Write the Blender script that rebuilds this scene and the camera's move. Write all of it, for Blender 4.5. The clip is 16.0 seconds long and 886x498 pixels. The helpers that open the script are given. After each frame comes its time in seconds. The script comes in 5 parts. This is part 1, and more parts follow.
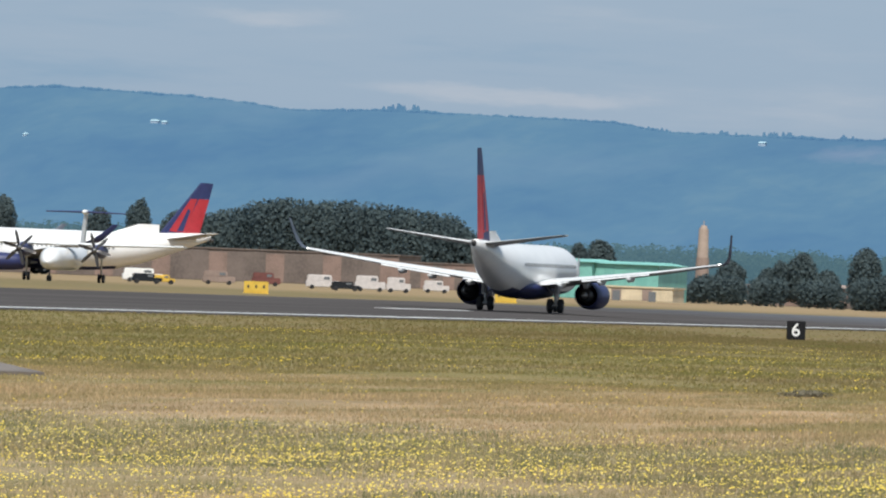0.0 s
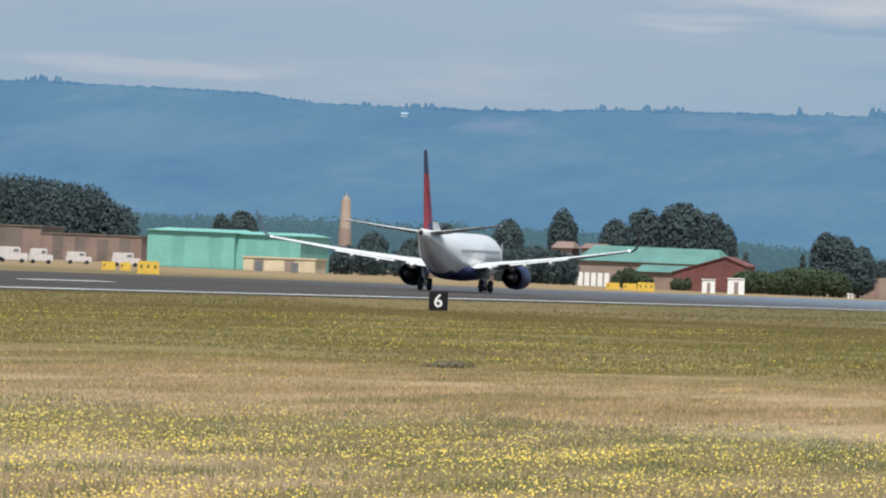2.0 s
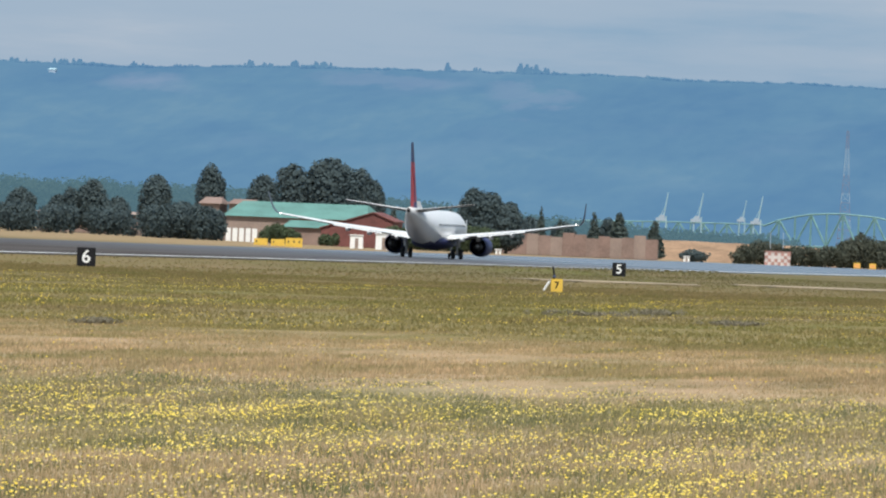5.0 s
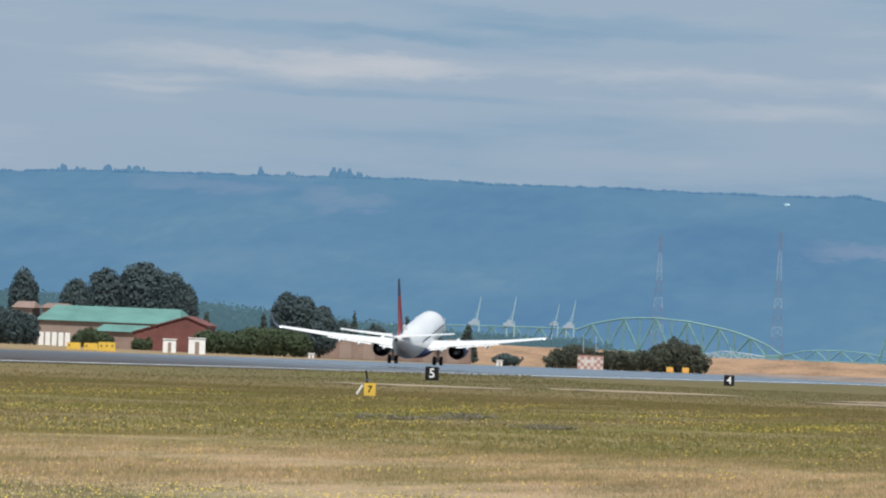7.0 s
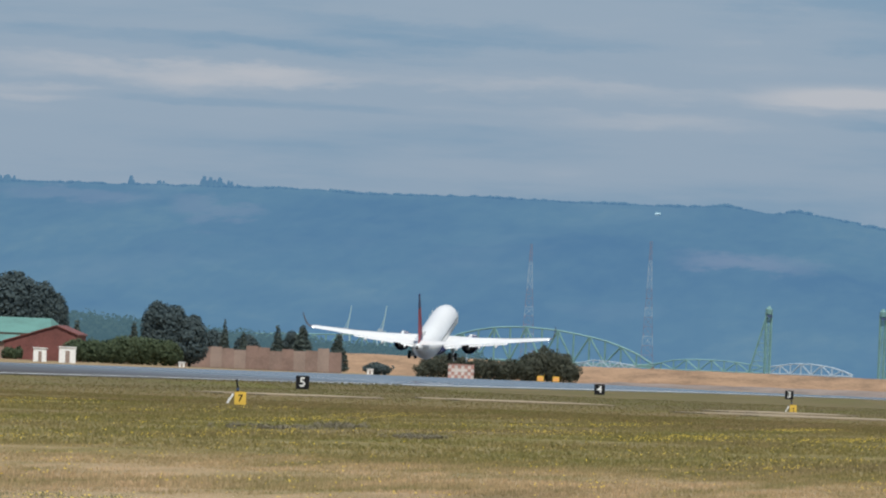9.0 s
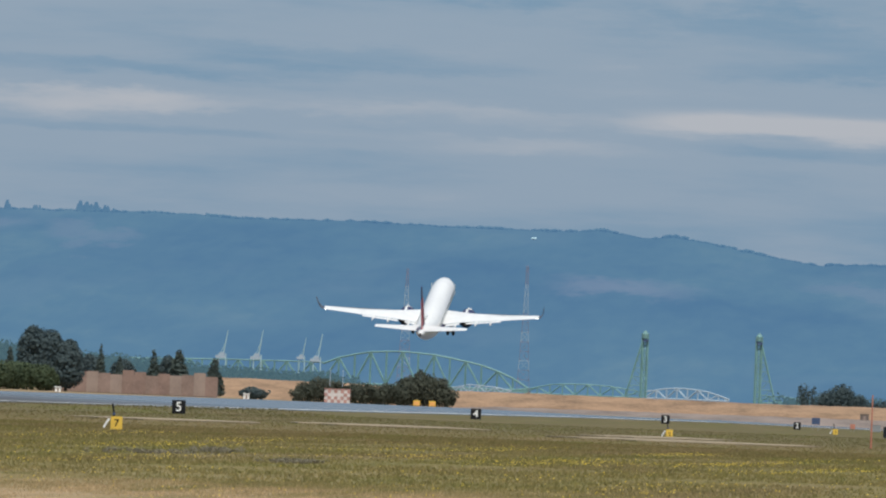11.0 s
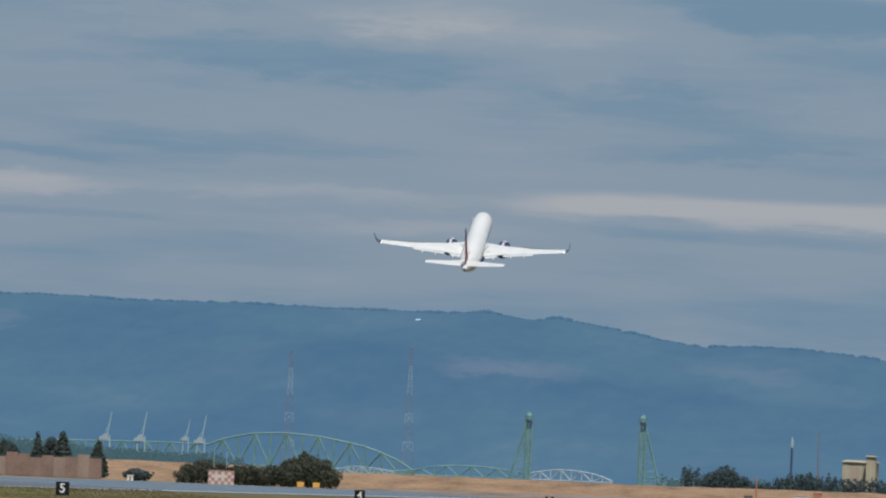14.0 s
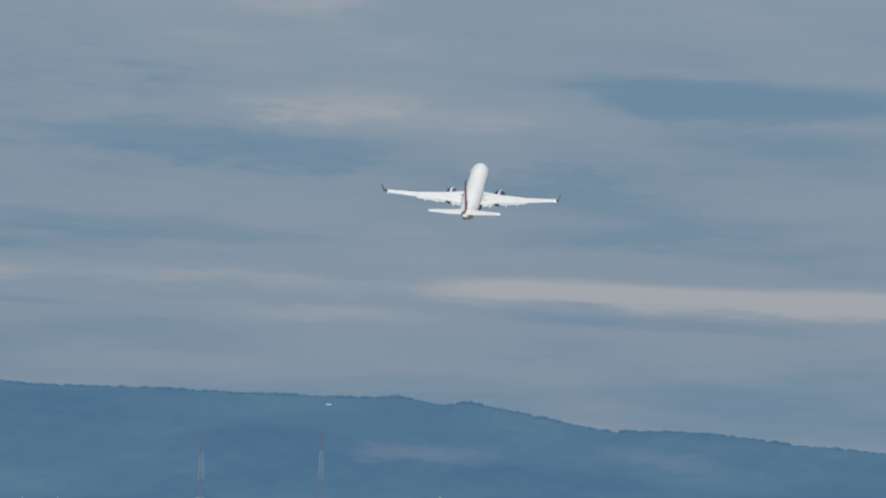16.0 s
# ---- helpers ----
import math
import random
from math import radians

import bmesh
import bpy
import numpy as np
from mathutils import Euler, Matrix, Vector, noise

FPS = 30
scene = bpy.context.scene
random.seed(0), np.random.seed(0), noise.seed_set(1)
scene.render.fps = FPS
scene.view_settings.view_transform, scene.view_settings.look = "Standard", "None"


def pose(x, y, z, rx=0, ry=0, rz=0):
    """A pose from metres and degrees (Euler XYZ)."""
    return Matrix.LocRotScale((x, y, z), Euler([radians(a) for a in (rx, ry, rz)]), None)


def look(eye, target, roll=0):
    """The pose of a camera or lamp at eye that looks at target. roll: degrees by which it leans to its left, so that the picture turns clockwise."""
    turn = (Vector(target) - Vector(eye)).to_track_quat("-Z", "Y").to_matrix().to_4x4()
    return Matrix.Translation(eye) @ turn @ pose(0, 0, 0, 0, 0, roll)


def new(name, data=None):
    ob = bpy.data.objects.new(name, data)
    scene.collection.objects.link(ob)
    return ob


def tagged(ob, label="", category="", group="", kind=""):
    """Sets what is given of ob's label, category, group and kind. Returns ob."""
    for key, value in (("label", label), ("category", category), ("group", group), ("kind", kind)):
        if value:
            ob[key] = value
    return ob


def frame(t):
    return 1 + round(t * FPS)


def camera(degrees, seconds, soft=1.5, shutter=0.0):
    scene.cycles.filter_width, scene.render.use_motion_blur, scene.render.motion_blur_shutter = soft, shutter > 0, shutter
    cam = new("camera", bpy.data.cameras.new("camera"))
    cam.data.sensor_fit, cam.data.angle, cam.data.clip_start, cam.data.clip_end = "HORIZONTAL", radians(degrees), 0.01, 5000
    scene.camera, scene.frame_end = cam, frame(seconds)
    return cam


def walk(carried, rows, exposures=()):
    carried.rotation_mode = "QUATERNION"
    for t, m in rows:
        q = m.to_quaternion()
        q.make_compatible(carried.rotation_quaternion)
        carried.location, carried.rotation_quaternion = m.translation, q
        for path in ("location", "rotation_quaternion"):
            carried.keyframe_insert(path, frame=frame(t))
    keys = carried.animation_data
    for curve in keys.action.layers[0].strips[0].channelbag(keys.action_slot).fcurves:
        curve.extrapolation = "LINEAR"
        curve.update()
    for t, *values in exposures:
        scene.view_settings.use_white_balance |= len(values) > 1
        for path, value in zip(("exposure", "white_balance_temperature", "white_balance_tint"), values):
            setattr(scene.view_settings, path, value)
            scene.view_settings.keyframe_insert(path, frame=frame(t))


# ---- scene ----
# ---- the camera: it stands on one spot beside the airfield fence and pans with the jet ----
EYE = Vector((0.0, 0.0, 2.9))
LEAN = 2.3


def aim(azimuth, height):
    """The camera's pose towards a bearing (degrees right of the runway's heading) and a height angle."""
    a, e = radians(azimuth), radians(height)
    way = Vector((math.sin(a) * math.cos(e), math.cos(a) * math.cos(e), math.sin(e)))
    return look(EYE, EYE + 100 * way, LEAN)


PAN = [(0.0, -11.772, 0.192), (0.5, -11.297, 0.188), (1.0, -10.765, 0.186), (1.5, -10.287, 0.166), (2.0, -9.879, 0.114),
       (2.5, -9.514, 0.031), (3.0, -9.179, 0.015), (3.3, -8.953, -0.294), (3.5, -8.830, -0.411), (3.8, -8.664, -0.366),
       (4.0, -8.553, -0.299), (4.5, -8.262, -0.195), (5.0, -8.012, -0.046), (5.2, -7.910, -0.013), (7.3, -6.945, 0.570),
       (7.5, -6.885, 0.534), (8.0, -6.726, 0.590), (8.5, -6.557, 0.626), (9.0, -6.366, 0.617), (9.5, -6.101, 0.680),
       (9.7, -6.015, 0.706), (11.8, -5.527, 0.780), (12.0, -5.455, 0.775), (12.5, -5.311, 0.890), (13.0, -5.204, 0.954),
       (13.5, -5.131, 1.042), (14.0, -5.123, 1.227), (14.5, -5.014, 1.371), (15.0, -4.815, 1.461), (15.5, -4.723, 1.468),
       (16.0, -4.670, 1.694)]
cam = camera(4.677, 16.0, soft=2.15)
walk(cam, [(t, aim(a, e)) for t, a, e in PAN], [(0.0, 0.20), (5.0, 0.27), (9.0, -0.02), (12.5, -0.17), (14.5, -0.37), (16.0, -0.40)])

# ---- daylight: a high sun behind the camera, under a thin broken overcast ----
SUN_TURN, SUN_HEIGHT = radians(166), radians(60)
world = bpy.data.worlds.new("sky")
scene.world = world
world.use_nodes = True


class Nodes:
    """Short writing for a node tree."""

    def __init__(self, tree):
        self.tree = tree
        tree.nodes.clear()

    def add(self, kind, inputs=(), **props):
        n = self.tree.nodes.new(kind)
        for k, v in props.items():
            setattr(n, k, v)
        for k, v in dict(inputs).items():
            if isinstance(v, bpy.types.NodeSocket):
                self.tree.links.new(v, n.inputs[k])
            else:
                n.inputs[k].default_value = v
        return n

    def ramp(self, fac, stops, smooth=False):
        n = self.add("ShaderNodeValToRGB", {0: fac})
        n.color_ramp.interpolation = "EASE" if smooth else "LINEAR"
        while len(n.color_ramp.elements) < len(stops):
            n.color_ramp.elements.new(0.5)
        for el, (at, col) in zip(n.color_ramp.elements, stops):
            el.position = at
            el.color = (*col, 1) if len(col) == 3 else col
        return n.outputs[0]

    def noise(self, vec, scale, detail=4.0, rough=0.55):
        return self.add("ShaderNodeTexNoise", {"Vector": vec, "Scale": scale, "Detail": detail, "Roughness": rough}).outputs[0]

    def stretch(self, vec, sx, sy, sz):
        return self.add("ShaderNodeMapping", {"Vector": vec, "Scale": (sx, sy, sz)}).outputs[0]

    def math(self, op, a, b=0.0, clamp=False):
        n = self.add("ShaderNodeMath", {0: a, 1: b}, operation=op, use_clamp=clamp)
        return n.outputs[0]

    def mix(self, fac, a, b, blend="MIX"):
        n = self.add("ShaderNodeMix", data_type="RGBA", blend_type=blend)
        for k, v in ((0, fac), (6, a), (7, b)):
            if isinstance(v, bpy.types.NodeSocket):
                self.tree.links.new(v, n.inputs[k])
            else:
                n.inputs[k].default_value = v if k == 0 else (*v, 1)
        return n.outputs[2]


CLOUDS = [(-8.55, 1.516, 0.48, 0.060, 0.05), (-7.59, 1.494, 0.78, 0.084, 0.06), (-8.54, 1.367, 0.39, 0.048, 0.06), (-5.53, 1.458, 1.04, 0.054, 0.05), (-6.02, 1.065, 0.47, 0.058, 0.04),
          (-7.93, 1.675, 1.04, 0.042, -0.06), (-7.47, 1.350, 1.49, 0.024, -0.05), (-6.69, 1.510, 1.25, 0.078, 0.06), (-5.58, 1.330, 1.04, 0.045, 0.05), (-3.96, 1.903, 1.25, 0.179, -0.06),
          (-6.94, 1.694, 0.89, 0.054, -0.05), (-5.86, 2.725, 1.43, 0.254, 0.08), (-4.80, 2.424, 1.25, 0.119, 0.05), (-5.99, 2.197, 1.43, 0.119, -0.07), (-6.12, 1.773, 1.13, 0.078, -0.06),
          (-3.16, 2.564, 0.98, 0.101, -0.06), (-3.56, 1.347, 0.98, 0.042, -0.05), (-12.73, 1.396, 0.51, 0.054, 0.06), (-11.46, 0.999, 0.78, 0.054, 0.06)]


def build_sky():
    n = Nodes(world.node_tree)
    sky = n.add("ShaderNodeTexSky", sky_type="NISHITA", sun_disc=False, sun_elevation=SUN_HEIGHT, sun_rotation=SUN_TURN, air_density=1.0, dust_density=1.5)
    way = n.add("ShaderNodeTexCoord").outputs["Generated"]
    # long flat cloud streaks, seen edge-on near the horizon
    broad = n.noise(n.stretch(way, 9, 9, 52), 1.0, 7, 0.55)
    fine = n.noise(n.stretch(way, 30, 30, 230), 1.0, 6, 0.58)
    high = n.noise(n.stretch(way, 3, 3, 26), 1.0, 3, 0.5)
    amount = n.math("ADD", n.math("ADD", n.math("MULTIPLY", broad, 0.24), n.math("MULTIPLY", fine, 0.20)), n.math("MULTIPLY", high, 0.08))
    amount = n.math("ADD", amount, 0.225)
    # the larger banks and gaps between them: bearing, height angle, half length, half depth, lighter or darker
    warp = n.math("MULTIPLY", n.math("SUBTRACT", n.noise(n.stretch(way, 30, 30, 130), 1.0, 6, 0.68), 0.5), 4.2)
    ray = n.add("ShaderNodeSeparateXYZ", {0: way})
    for a, e, ha, he, more in CLOUDS:
        u = n.math("DIVIDE", n.math("SUBTRACT", ray.outputs[0], math.sin(radians(a))), radians(ha) * 1.25)
        v = n.math("ADD", n.math("DIVIDE", n.math("SUBTRACT", n.math("ADD", ray.outputs[2], n.math("MULTIPLY", u, radians(ha) * 0.02)), math.sin(radians(e))), radians(he) * 1.35), warp)
        gone = n.math("ADD", n.math("MULTIPLY", u, u), n.math("MULTIPLY", v, v))
        amount = n.math("ADD", amount, n.add("ShaderNodeMapRange", {0: gone, 1: 0.0, 2: 1.0, 3: more * 0.8, 4: 0.0}, interpolation_type="SMOOTHSTEP").outputs[0])
    # one long bright cloud bank low over the hills
    xyz = n.add("ShaderNodeSeparateXYZ", {0: way})
    ragged = n.math("MULTIPLY", n.math("SUBTRACT", n.math("ADD", fine, broad), 1.0), 0.0040)
    sag = n.math("MULTIPLY", n.math("ADD", xyz.outputs[0], 0.07), 0.010)
    off = n.math("ABSOLUTE", n.math("SUBTRACT", n.math("ADD", n.math("ADD", xyz.outputs[2], ragged), sag), 0.0262))
    bank = n.add("ShaderNodeMapRange", {0: off, 1: 0.0, 2: 0.0021, 3: 0.21, 4: 0.0}, interpolation_type="SMOOTHSTEP").outputs[0]
    ends = n.add("ShaderNodeMapRange", {0: xyz.outputs[0], 1: -0.088, 2: -0.072, 3: 0.0, 4: 1.0}, interpolation_type="SMOOTHSTEP").outputs[0]
    amount = n.math("ADD", amount, n.math("MULTIPLY", bank, ends))
    veil = n.ramp(amount, [(0.40, (0.0, 0.0, 0.0)), (0.50, (0.38, 0.38, 0.38)), (0.63, (1.0, 1.0, 1.0))], True)
    cloud = n.mix(veil, (1.70, 3.10, 4.66), (4.85, 5.14, 5.76))
    both = n.mix(0.88, sky.outputs[0], cloud)
    out = n.add("ShaderNodeBackground", {"Color": both, "Strength": 0.1})
    n.add("ShaderNodeOutputWorld", {"Surface": out.outputs[0]})


build_sky()
sun_data = bpy.data.lights.new("sun", "SUN")
sun_data.energy, sun_data.angle, sun_data.color = 4.3, radians(1.0), (1.0, 0.96, 0.89)
sun = new("sun", sun_data)
toward = Vector((math.sin(SUN_TURN) * math.cos(SUN_HEIGHT), math.cos(SUN_TURN) * math.cos(SUN_HEIGHT), math.sin(SUN_HEIGHT)))
sun.matrix_basis = look(toward * 100, (0, 0, 0))

# ---- materials ----


def surface(name, color, rough=0.6, metal=0.0, vary=0.12, scale=1.5, bump=0.0, coat=0.0, grime=None, stretch=(1, 1, 1), spec=0.5):
    """A painted or raw surface with broad stains and fine grain at real size."""
    m = bpy.data.materials.new(name)
    m.use_nodes = True
    n = Nodes(m.node_tree)
    at = n.stretch(n.add("ShaderNodeTexCoord").outputs["Object"], *stretch)
    broad, grain = n.noise(at, scale, 4), n.noise(at, scale * 9, 5)
    spots = n.math("ADD", n.math("MULTIPLY", broad, 0.6), n.math("MULTIPLY", grain, 0.4))
    dark = grime or tuple(c * (1 - 2.4 * vary) for c in color)
    light = tuple(min(1, c * (1 + 1.4 * vary)) for c in color)
    col = n.ramp(spots, [(0.3, dark), (0.52, color), (0.72, light)])
    ins = {"Base Color": col, "Roughness": rough, "Metallic": metal, "Coat Weight": coat, "Specular IOR Level": spec}
    if bump:
        ins["Normal"] = n.add("ShaderNodeBump", {"Height": grain, "Strength": bump, "Distance": 0.05}).outputs[0]
    bsdf = n.add("ShaderNodeBsdfPrincipled", ins)
    n.add("ShaderNodeOutputMaterial", {"Surface": bsdf.outputs[0]})
    return m


def leafage(name, dark, light, air=0.0, air_color=(0.1, 0.2, 0.3)):
    """Foliage: every leaf clump has its own shade; air is the glow of the air before far woods."""
    m = bpy.data.materials.new(name)
    m.use_nodes = True
    n = Nodes(m.node_tree)
    geo = n.add("ShaderNodeNewGeometry")
    spots = n.noise(geo.outputs["Position"], 0.12, 3)
    k = n.math("ADD", n.math("MULTIPLY", geo.outputs["Random Per Island"], 0.4), n.math("MULTIPLY", spots, 0.6))
    col = n.ramp(k, [(0.15, dark), (0.85, light)])
    s = n.add("ShaderNodeBsdfPrincipled", {"Base Color": col, "Roughness": 0.85, "Specular IOR Level": 0.15}).outputs[0]
    s = n.add("ShaderNodeMixShader", {0: 0.4, 1: s, 2: n.add("ShaderNodeBsdfTranslucent", {"Color": col}).outputs[0]}).outputs[0]
    # haze before far woods, painted as light that the leaves give off
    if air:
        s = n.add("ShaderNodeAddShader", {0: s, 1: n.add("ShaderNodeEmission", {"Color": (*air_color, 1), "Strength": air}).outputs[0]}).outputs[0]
    n.add("ShaderNodeOutputMaterial", {"Surface": s})
    return m


def field_material(name="meadow", gain=1.0, through_light=0.0, spread=0.24):
    """The meadow: flowering sward near the fence, a dry mown strip, greener growth, then dry turf by the runway."""
    m = bpy.data.materials.new(name)
    m.use_nodes = True
    n = Nodes(m.node_tree)
    geo = n.add("ShaderNodeNewGeometry")
    pos = geo.outputs["Position"]
    y = n.add("ShaderNodeSeparateXYZ", {0: pos}).outputs[1]
    wob = n.noise(n.stretch(pos, 0.22, 0.03, 0.05), 1.0, 5, 0.6)
    far = n.math("MULTIPLY", n.math("LOGARITHM", n.math("MAXIMUM", y, 1.0), 10.0), 1.0)
    at = n.math("ADD", n.math("MULTIPLY", n.math("SUBTRACT", far, 1.8), 0.6667), n.math("MULTIPLY", n.math("SUBTRACT", wob, 0.5), 0.11))
    # stops: log10 of the distance, 63 m to 2 km
    band = n.ramp(at, [(0.0, (0.150, 0.116, 0.066)), (0.10, (0.168, 0.134, 0.078)), (0.22, (0.275, 0.200, 0.120)), (0.325, (0.205, 0.176, 0.100)),
                       (0.36, (0.305, 0.222, 0.136)), (0.44, (0.300, 0.218, 0.128)), (0.485, (0.172, 0.138, 0.058)), (0.60, (0.146, 0.122, 0.044)),
                       (0.68, (0.140, 0.108, 0.047)), (0.74, (0.142, 0.108, 0.051)), (0.80, (0.105, 0.088, 0.044)), (1.0, (0.092, 0.078, 0.040))])
    patch = n.noise(n.stretch(pos, 0.7, 0.06, 0.22), 1.0, 6, 0.62)
    col = n.mix(n.ramp(patch, [(0.42, (0, 0, 0)), (0.68, (0.6, 0.6, 0.6))]), band, (0.100, 0.104, 0.036))
    straw = n.noise(n.stretch(pos, 2.6, 0.3, 0.9), 1.0, 5, 0.65)
    col = n.mix(n.ramp(straw, [(0.50, (0, 0, 0)), (0.72, (0.6, 0.6, 0.6))]), col, n.mix(n.math("GREATER_THAN", y, 640.0), (0.300, 0.240, 0.145), (0.150, 0.118, 0.062)))
    # broad brown and green drifts, and dry turf on the runway's far side
    drift = n.noise(n.stretch(pos, 0.16, 0.009, 0.1), 1.0, 5, 0.6)
    col = n.mix(n.ramp(drift, [(0.52, (0, 0, 0)), (0.66, (0.55, 0.55, 0.55))]), col, (0.165, 0.125, 0.070))
    col = n.mix(n.ramp(drift, [(0.34, (0.6, 0.6, 0.6)), (0.46, (0, 0, 0))]), col, (0.112, 0.112, 0.034))
    x = n.add("ShaderNodeSeparateXYZ", {0: pos}).outputs[0]
    dry = n.math("MULTIPLY", n.math("LESS_THAN", x, -199.0), n.add("ShaderNodeMapRange", {0: y, 1: 1150.0, 2: 1400.0, 3: 0.25, 4: 0.9}).outputs[0])
    col = n.mix(n.math("MULTIPLY", dry, n.math("ADD", 0.55, n.math("MULTIPLY", drift, 0.6)), True), col, (0.245, 0.180, 0.105))
    own = n.ramp(geo.outputs["Random Per Island"], [(0.0, (1 - spread, 1 - 0.9 * spread, 1 - 1.1 * spread)), (0.5, (1.0, 1.0, 1.0)), (1.0, (1 + 1.15 * spread, 1 + spread, 1 + 0.95 * spread))])
    col = n.mix(1.0, col, own, "MULTIPLY")
    col = n.mix(1.0, col, (gain, gain, gain), "MULTIPLY")
    bump = n.add("ShaderNodeBump", {"Height": straw, "Strength": 0.6, "Distance": 0.3}).outputs[0]
    bsdf = n.add("ShaderNodeBsdfPrincipled", {"Base Color": col, "Roughness": 0.9, "Specular IOR Level": 0.1, "Normal": bump}).outputs[0]
    if through_light:
        bsdf = n.add("ShaderNodeMixShader", {0: through_light, 1: bsdf, 2: n.add("ShaderNodeBsdfTranslucent", {"Color": col}).outputs[0]}).outputs[0]
    n.add("ShaderNodeOutputMaterial", {"Surface": bsdf})
    return m


CLEARINGS = [(-9.64, 0.770, 0.27, 0.048), (-8.33, 0.835, 0.45, 0.048), (-7.67, 0.781, 0.15, 0.089), (-4.73, 0.610, 0.45, 0.072), (-3.50, 0.632, 0.33, 0.042), (-4.81, 0.597, 0.30, 0.054), (-7.44, 0.768, 0.15, 0.054), (-9.61, 0.804, 0.21, 0.042)]


def hill_material():
    """Far wooded hills; added blue glow stands for haze over some kilometres of air."""
    m = bpy.data.materials.new("far_forest_haze_glow")
    m.use_nodes = True
    n = Nodes(m.node_tree)
    pos = n.add("ShaderNodeNewGeometry").outputs["Position"]
    woods = n.noise(n.stretch(pos, 0.010, 0.003, 0.030), 1.0, 6, 0.6)
    crowns = n.noise(n.stretch(pos, 0.14, 0.02, 0.2), 1.0, 5, 0.6)
    clear = n.noise(n.stretch(pos, 0.0085, 0.002, 0.028), 1.5, 4, 0.5)
    k = n.math("ADD", n.math("MULTIPLY", woods, 0.75), n.math("MULTIPLY", crowns, 0.25))
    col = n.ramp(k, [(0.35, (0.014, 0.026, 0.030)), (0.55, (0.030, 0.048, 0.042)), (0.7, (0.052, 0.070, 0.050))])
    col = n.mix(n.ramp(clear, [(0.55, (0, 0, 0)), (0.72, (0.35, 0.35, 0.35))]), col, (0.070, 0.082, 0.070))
    # felled and farmed clearings: bearing, height angle, half width, half height
    at = n.add("ShaderNodeSeparateXYZ", {0: pos})
    across, up = n.math("DIVIDE", at.outputs[0], at.outputs[1]), n.math("DIVIDE", n.math("SUBTRACT", at.outputs[2], EYE.z), at.outputs[1])
    warp = n.math("MULTIPLY", n.math("SUBTRACT", n.noise(n.stretch(pos, 0.03, 0.004, 0.10), 1.0, 6, 0.7), 0.5), 4.5)
    for a, e, ha, he in CLEARINGS:
        u = n.math("DIVIDE", n.math("SUBTRACT", across, math.tan(radians(a))), radians(ha) * 1.2)
        v = n.math("ADD", n.math("DIVIDE", n.math("SUBTRACT", up, math.tan(radians(e))), radians(he) * 1.2), warp)
        gone = n.math("ADD", n.math("MULTIPLY", u, u), n.math("MULTIPLY", v, v))
        bare = n.add("ShaderNodeMapRange", {0: gone, 1: 0.0, 2: 1.0, 3: 0.24, 4: 0.0}, interpolation_type="SMOOTHSTEP").outputs[0]
        col = n.mix(bare, col, (0.135, 0.110, 0.100))
    # painted haze: the hillside itself gives off this blue
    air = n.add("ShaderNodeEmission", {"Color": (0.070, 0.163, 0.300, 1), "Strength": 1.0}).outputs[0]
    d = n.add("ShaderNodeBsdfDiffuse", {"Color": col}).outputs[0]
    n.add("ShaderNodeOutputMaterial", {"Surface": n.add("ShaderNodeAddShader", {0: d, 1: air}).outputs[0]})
    return m


def runway_material():
    """Worn grooved asphalt: rubber marks and patches drawn out along the runway."""
    m = bpy.data.materials.new("runway_asphalt")
    m.use_nodes = True
    n = Nodes(m.node_tree)
    pos = n.add("ShaderNodeNewGeometry").outputs["Position"]
    long = n.noise(n.stretch(pos, 0.35, 0.006, 1), 1.0, 5, 0.6)
    grain = n.noise(pos, 2.5, 5, 0.7)
    k = n.math("ADD", n.math("MULTIPLY", long, 0.7), n.math("MULTIPLY", grain, 0.3))
    col = n.ramp(k, [(0.3, (0.054, 0.050, 0.050)), (0.55, (0.080, 0.075, 0.074)), (0.75, (0.105, 0.099, 0.096))])
    y = n.add("ShaderNodeSeparateXYZ", {0: pos}).outputs[1]
    smooth = n.add("ShaderNodeMapRange", {0: y, 1: 900.0, 2: 1350.0, 3: 0.75, 4: 0.16}).outputs[0]
    bsdf = n.add("ShaderNodeBsdfPrincipled", {"Base Color": col, "Roughness": smooth, "Specular IOR Level": n.add("ShaderNodeMapRange", {0: y, 1: 950.0, 2: 1400.0, 3: 0.0, 4: 0.36}).outputs[0]})
    n.add("ShaderNodeOutputMaterial", {"Surface": bsdf.outputs[0]})
    return m


def glow(name, color, strength):
    m = bpy.data.materials.new(name)
    m.use_nodes = True
    n = Nodes(m.node_tree)
    n.add("ShaderNodeOutputMaterial", {"Surface": n.add("ShaderNodeEmission", {"Color": (*color, 1), "Strength": strength}).outputs[0]})
    return m


BLADES = field_material("grass_blades", 1.75, 0.35)
LONG_BLADES = field_material("long_grass_blades", 1.75, 0.35, 0.55)
MEADOW, HILL, RUNWAY = field_material(), hill_material(), runway_material()
PAINT_WHITE = surface("white_aircraft_paint", (0.79, 0.785, 0.77), 0.34, vary=0.04, scale=0.3, coat=0.4)
WINGLET_GREY = surface("slate_grey_paint", (0.085, 0.10, 0.13), 0.5, vary=0.1)
# grey underside paint, set darker still for the shade beneath wings and tailplane
SHADED_UNDER_GREY = surface("shade_darkened_underwing_grey", (0.27, 0.27, 0.275), 0.5, vary=0.12, scale=0.6)
WING_GREY = surface("grey_wing_paint", (0.70, 0.705, 0.70), 0.38, vary=0.06, scale=0.6)
NAVY = surface("navy_paint", (0.018, 0.026, 0.100), 0.5, vary=0.1)
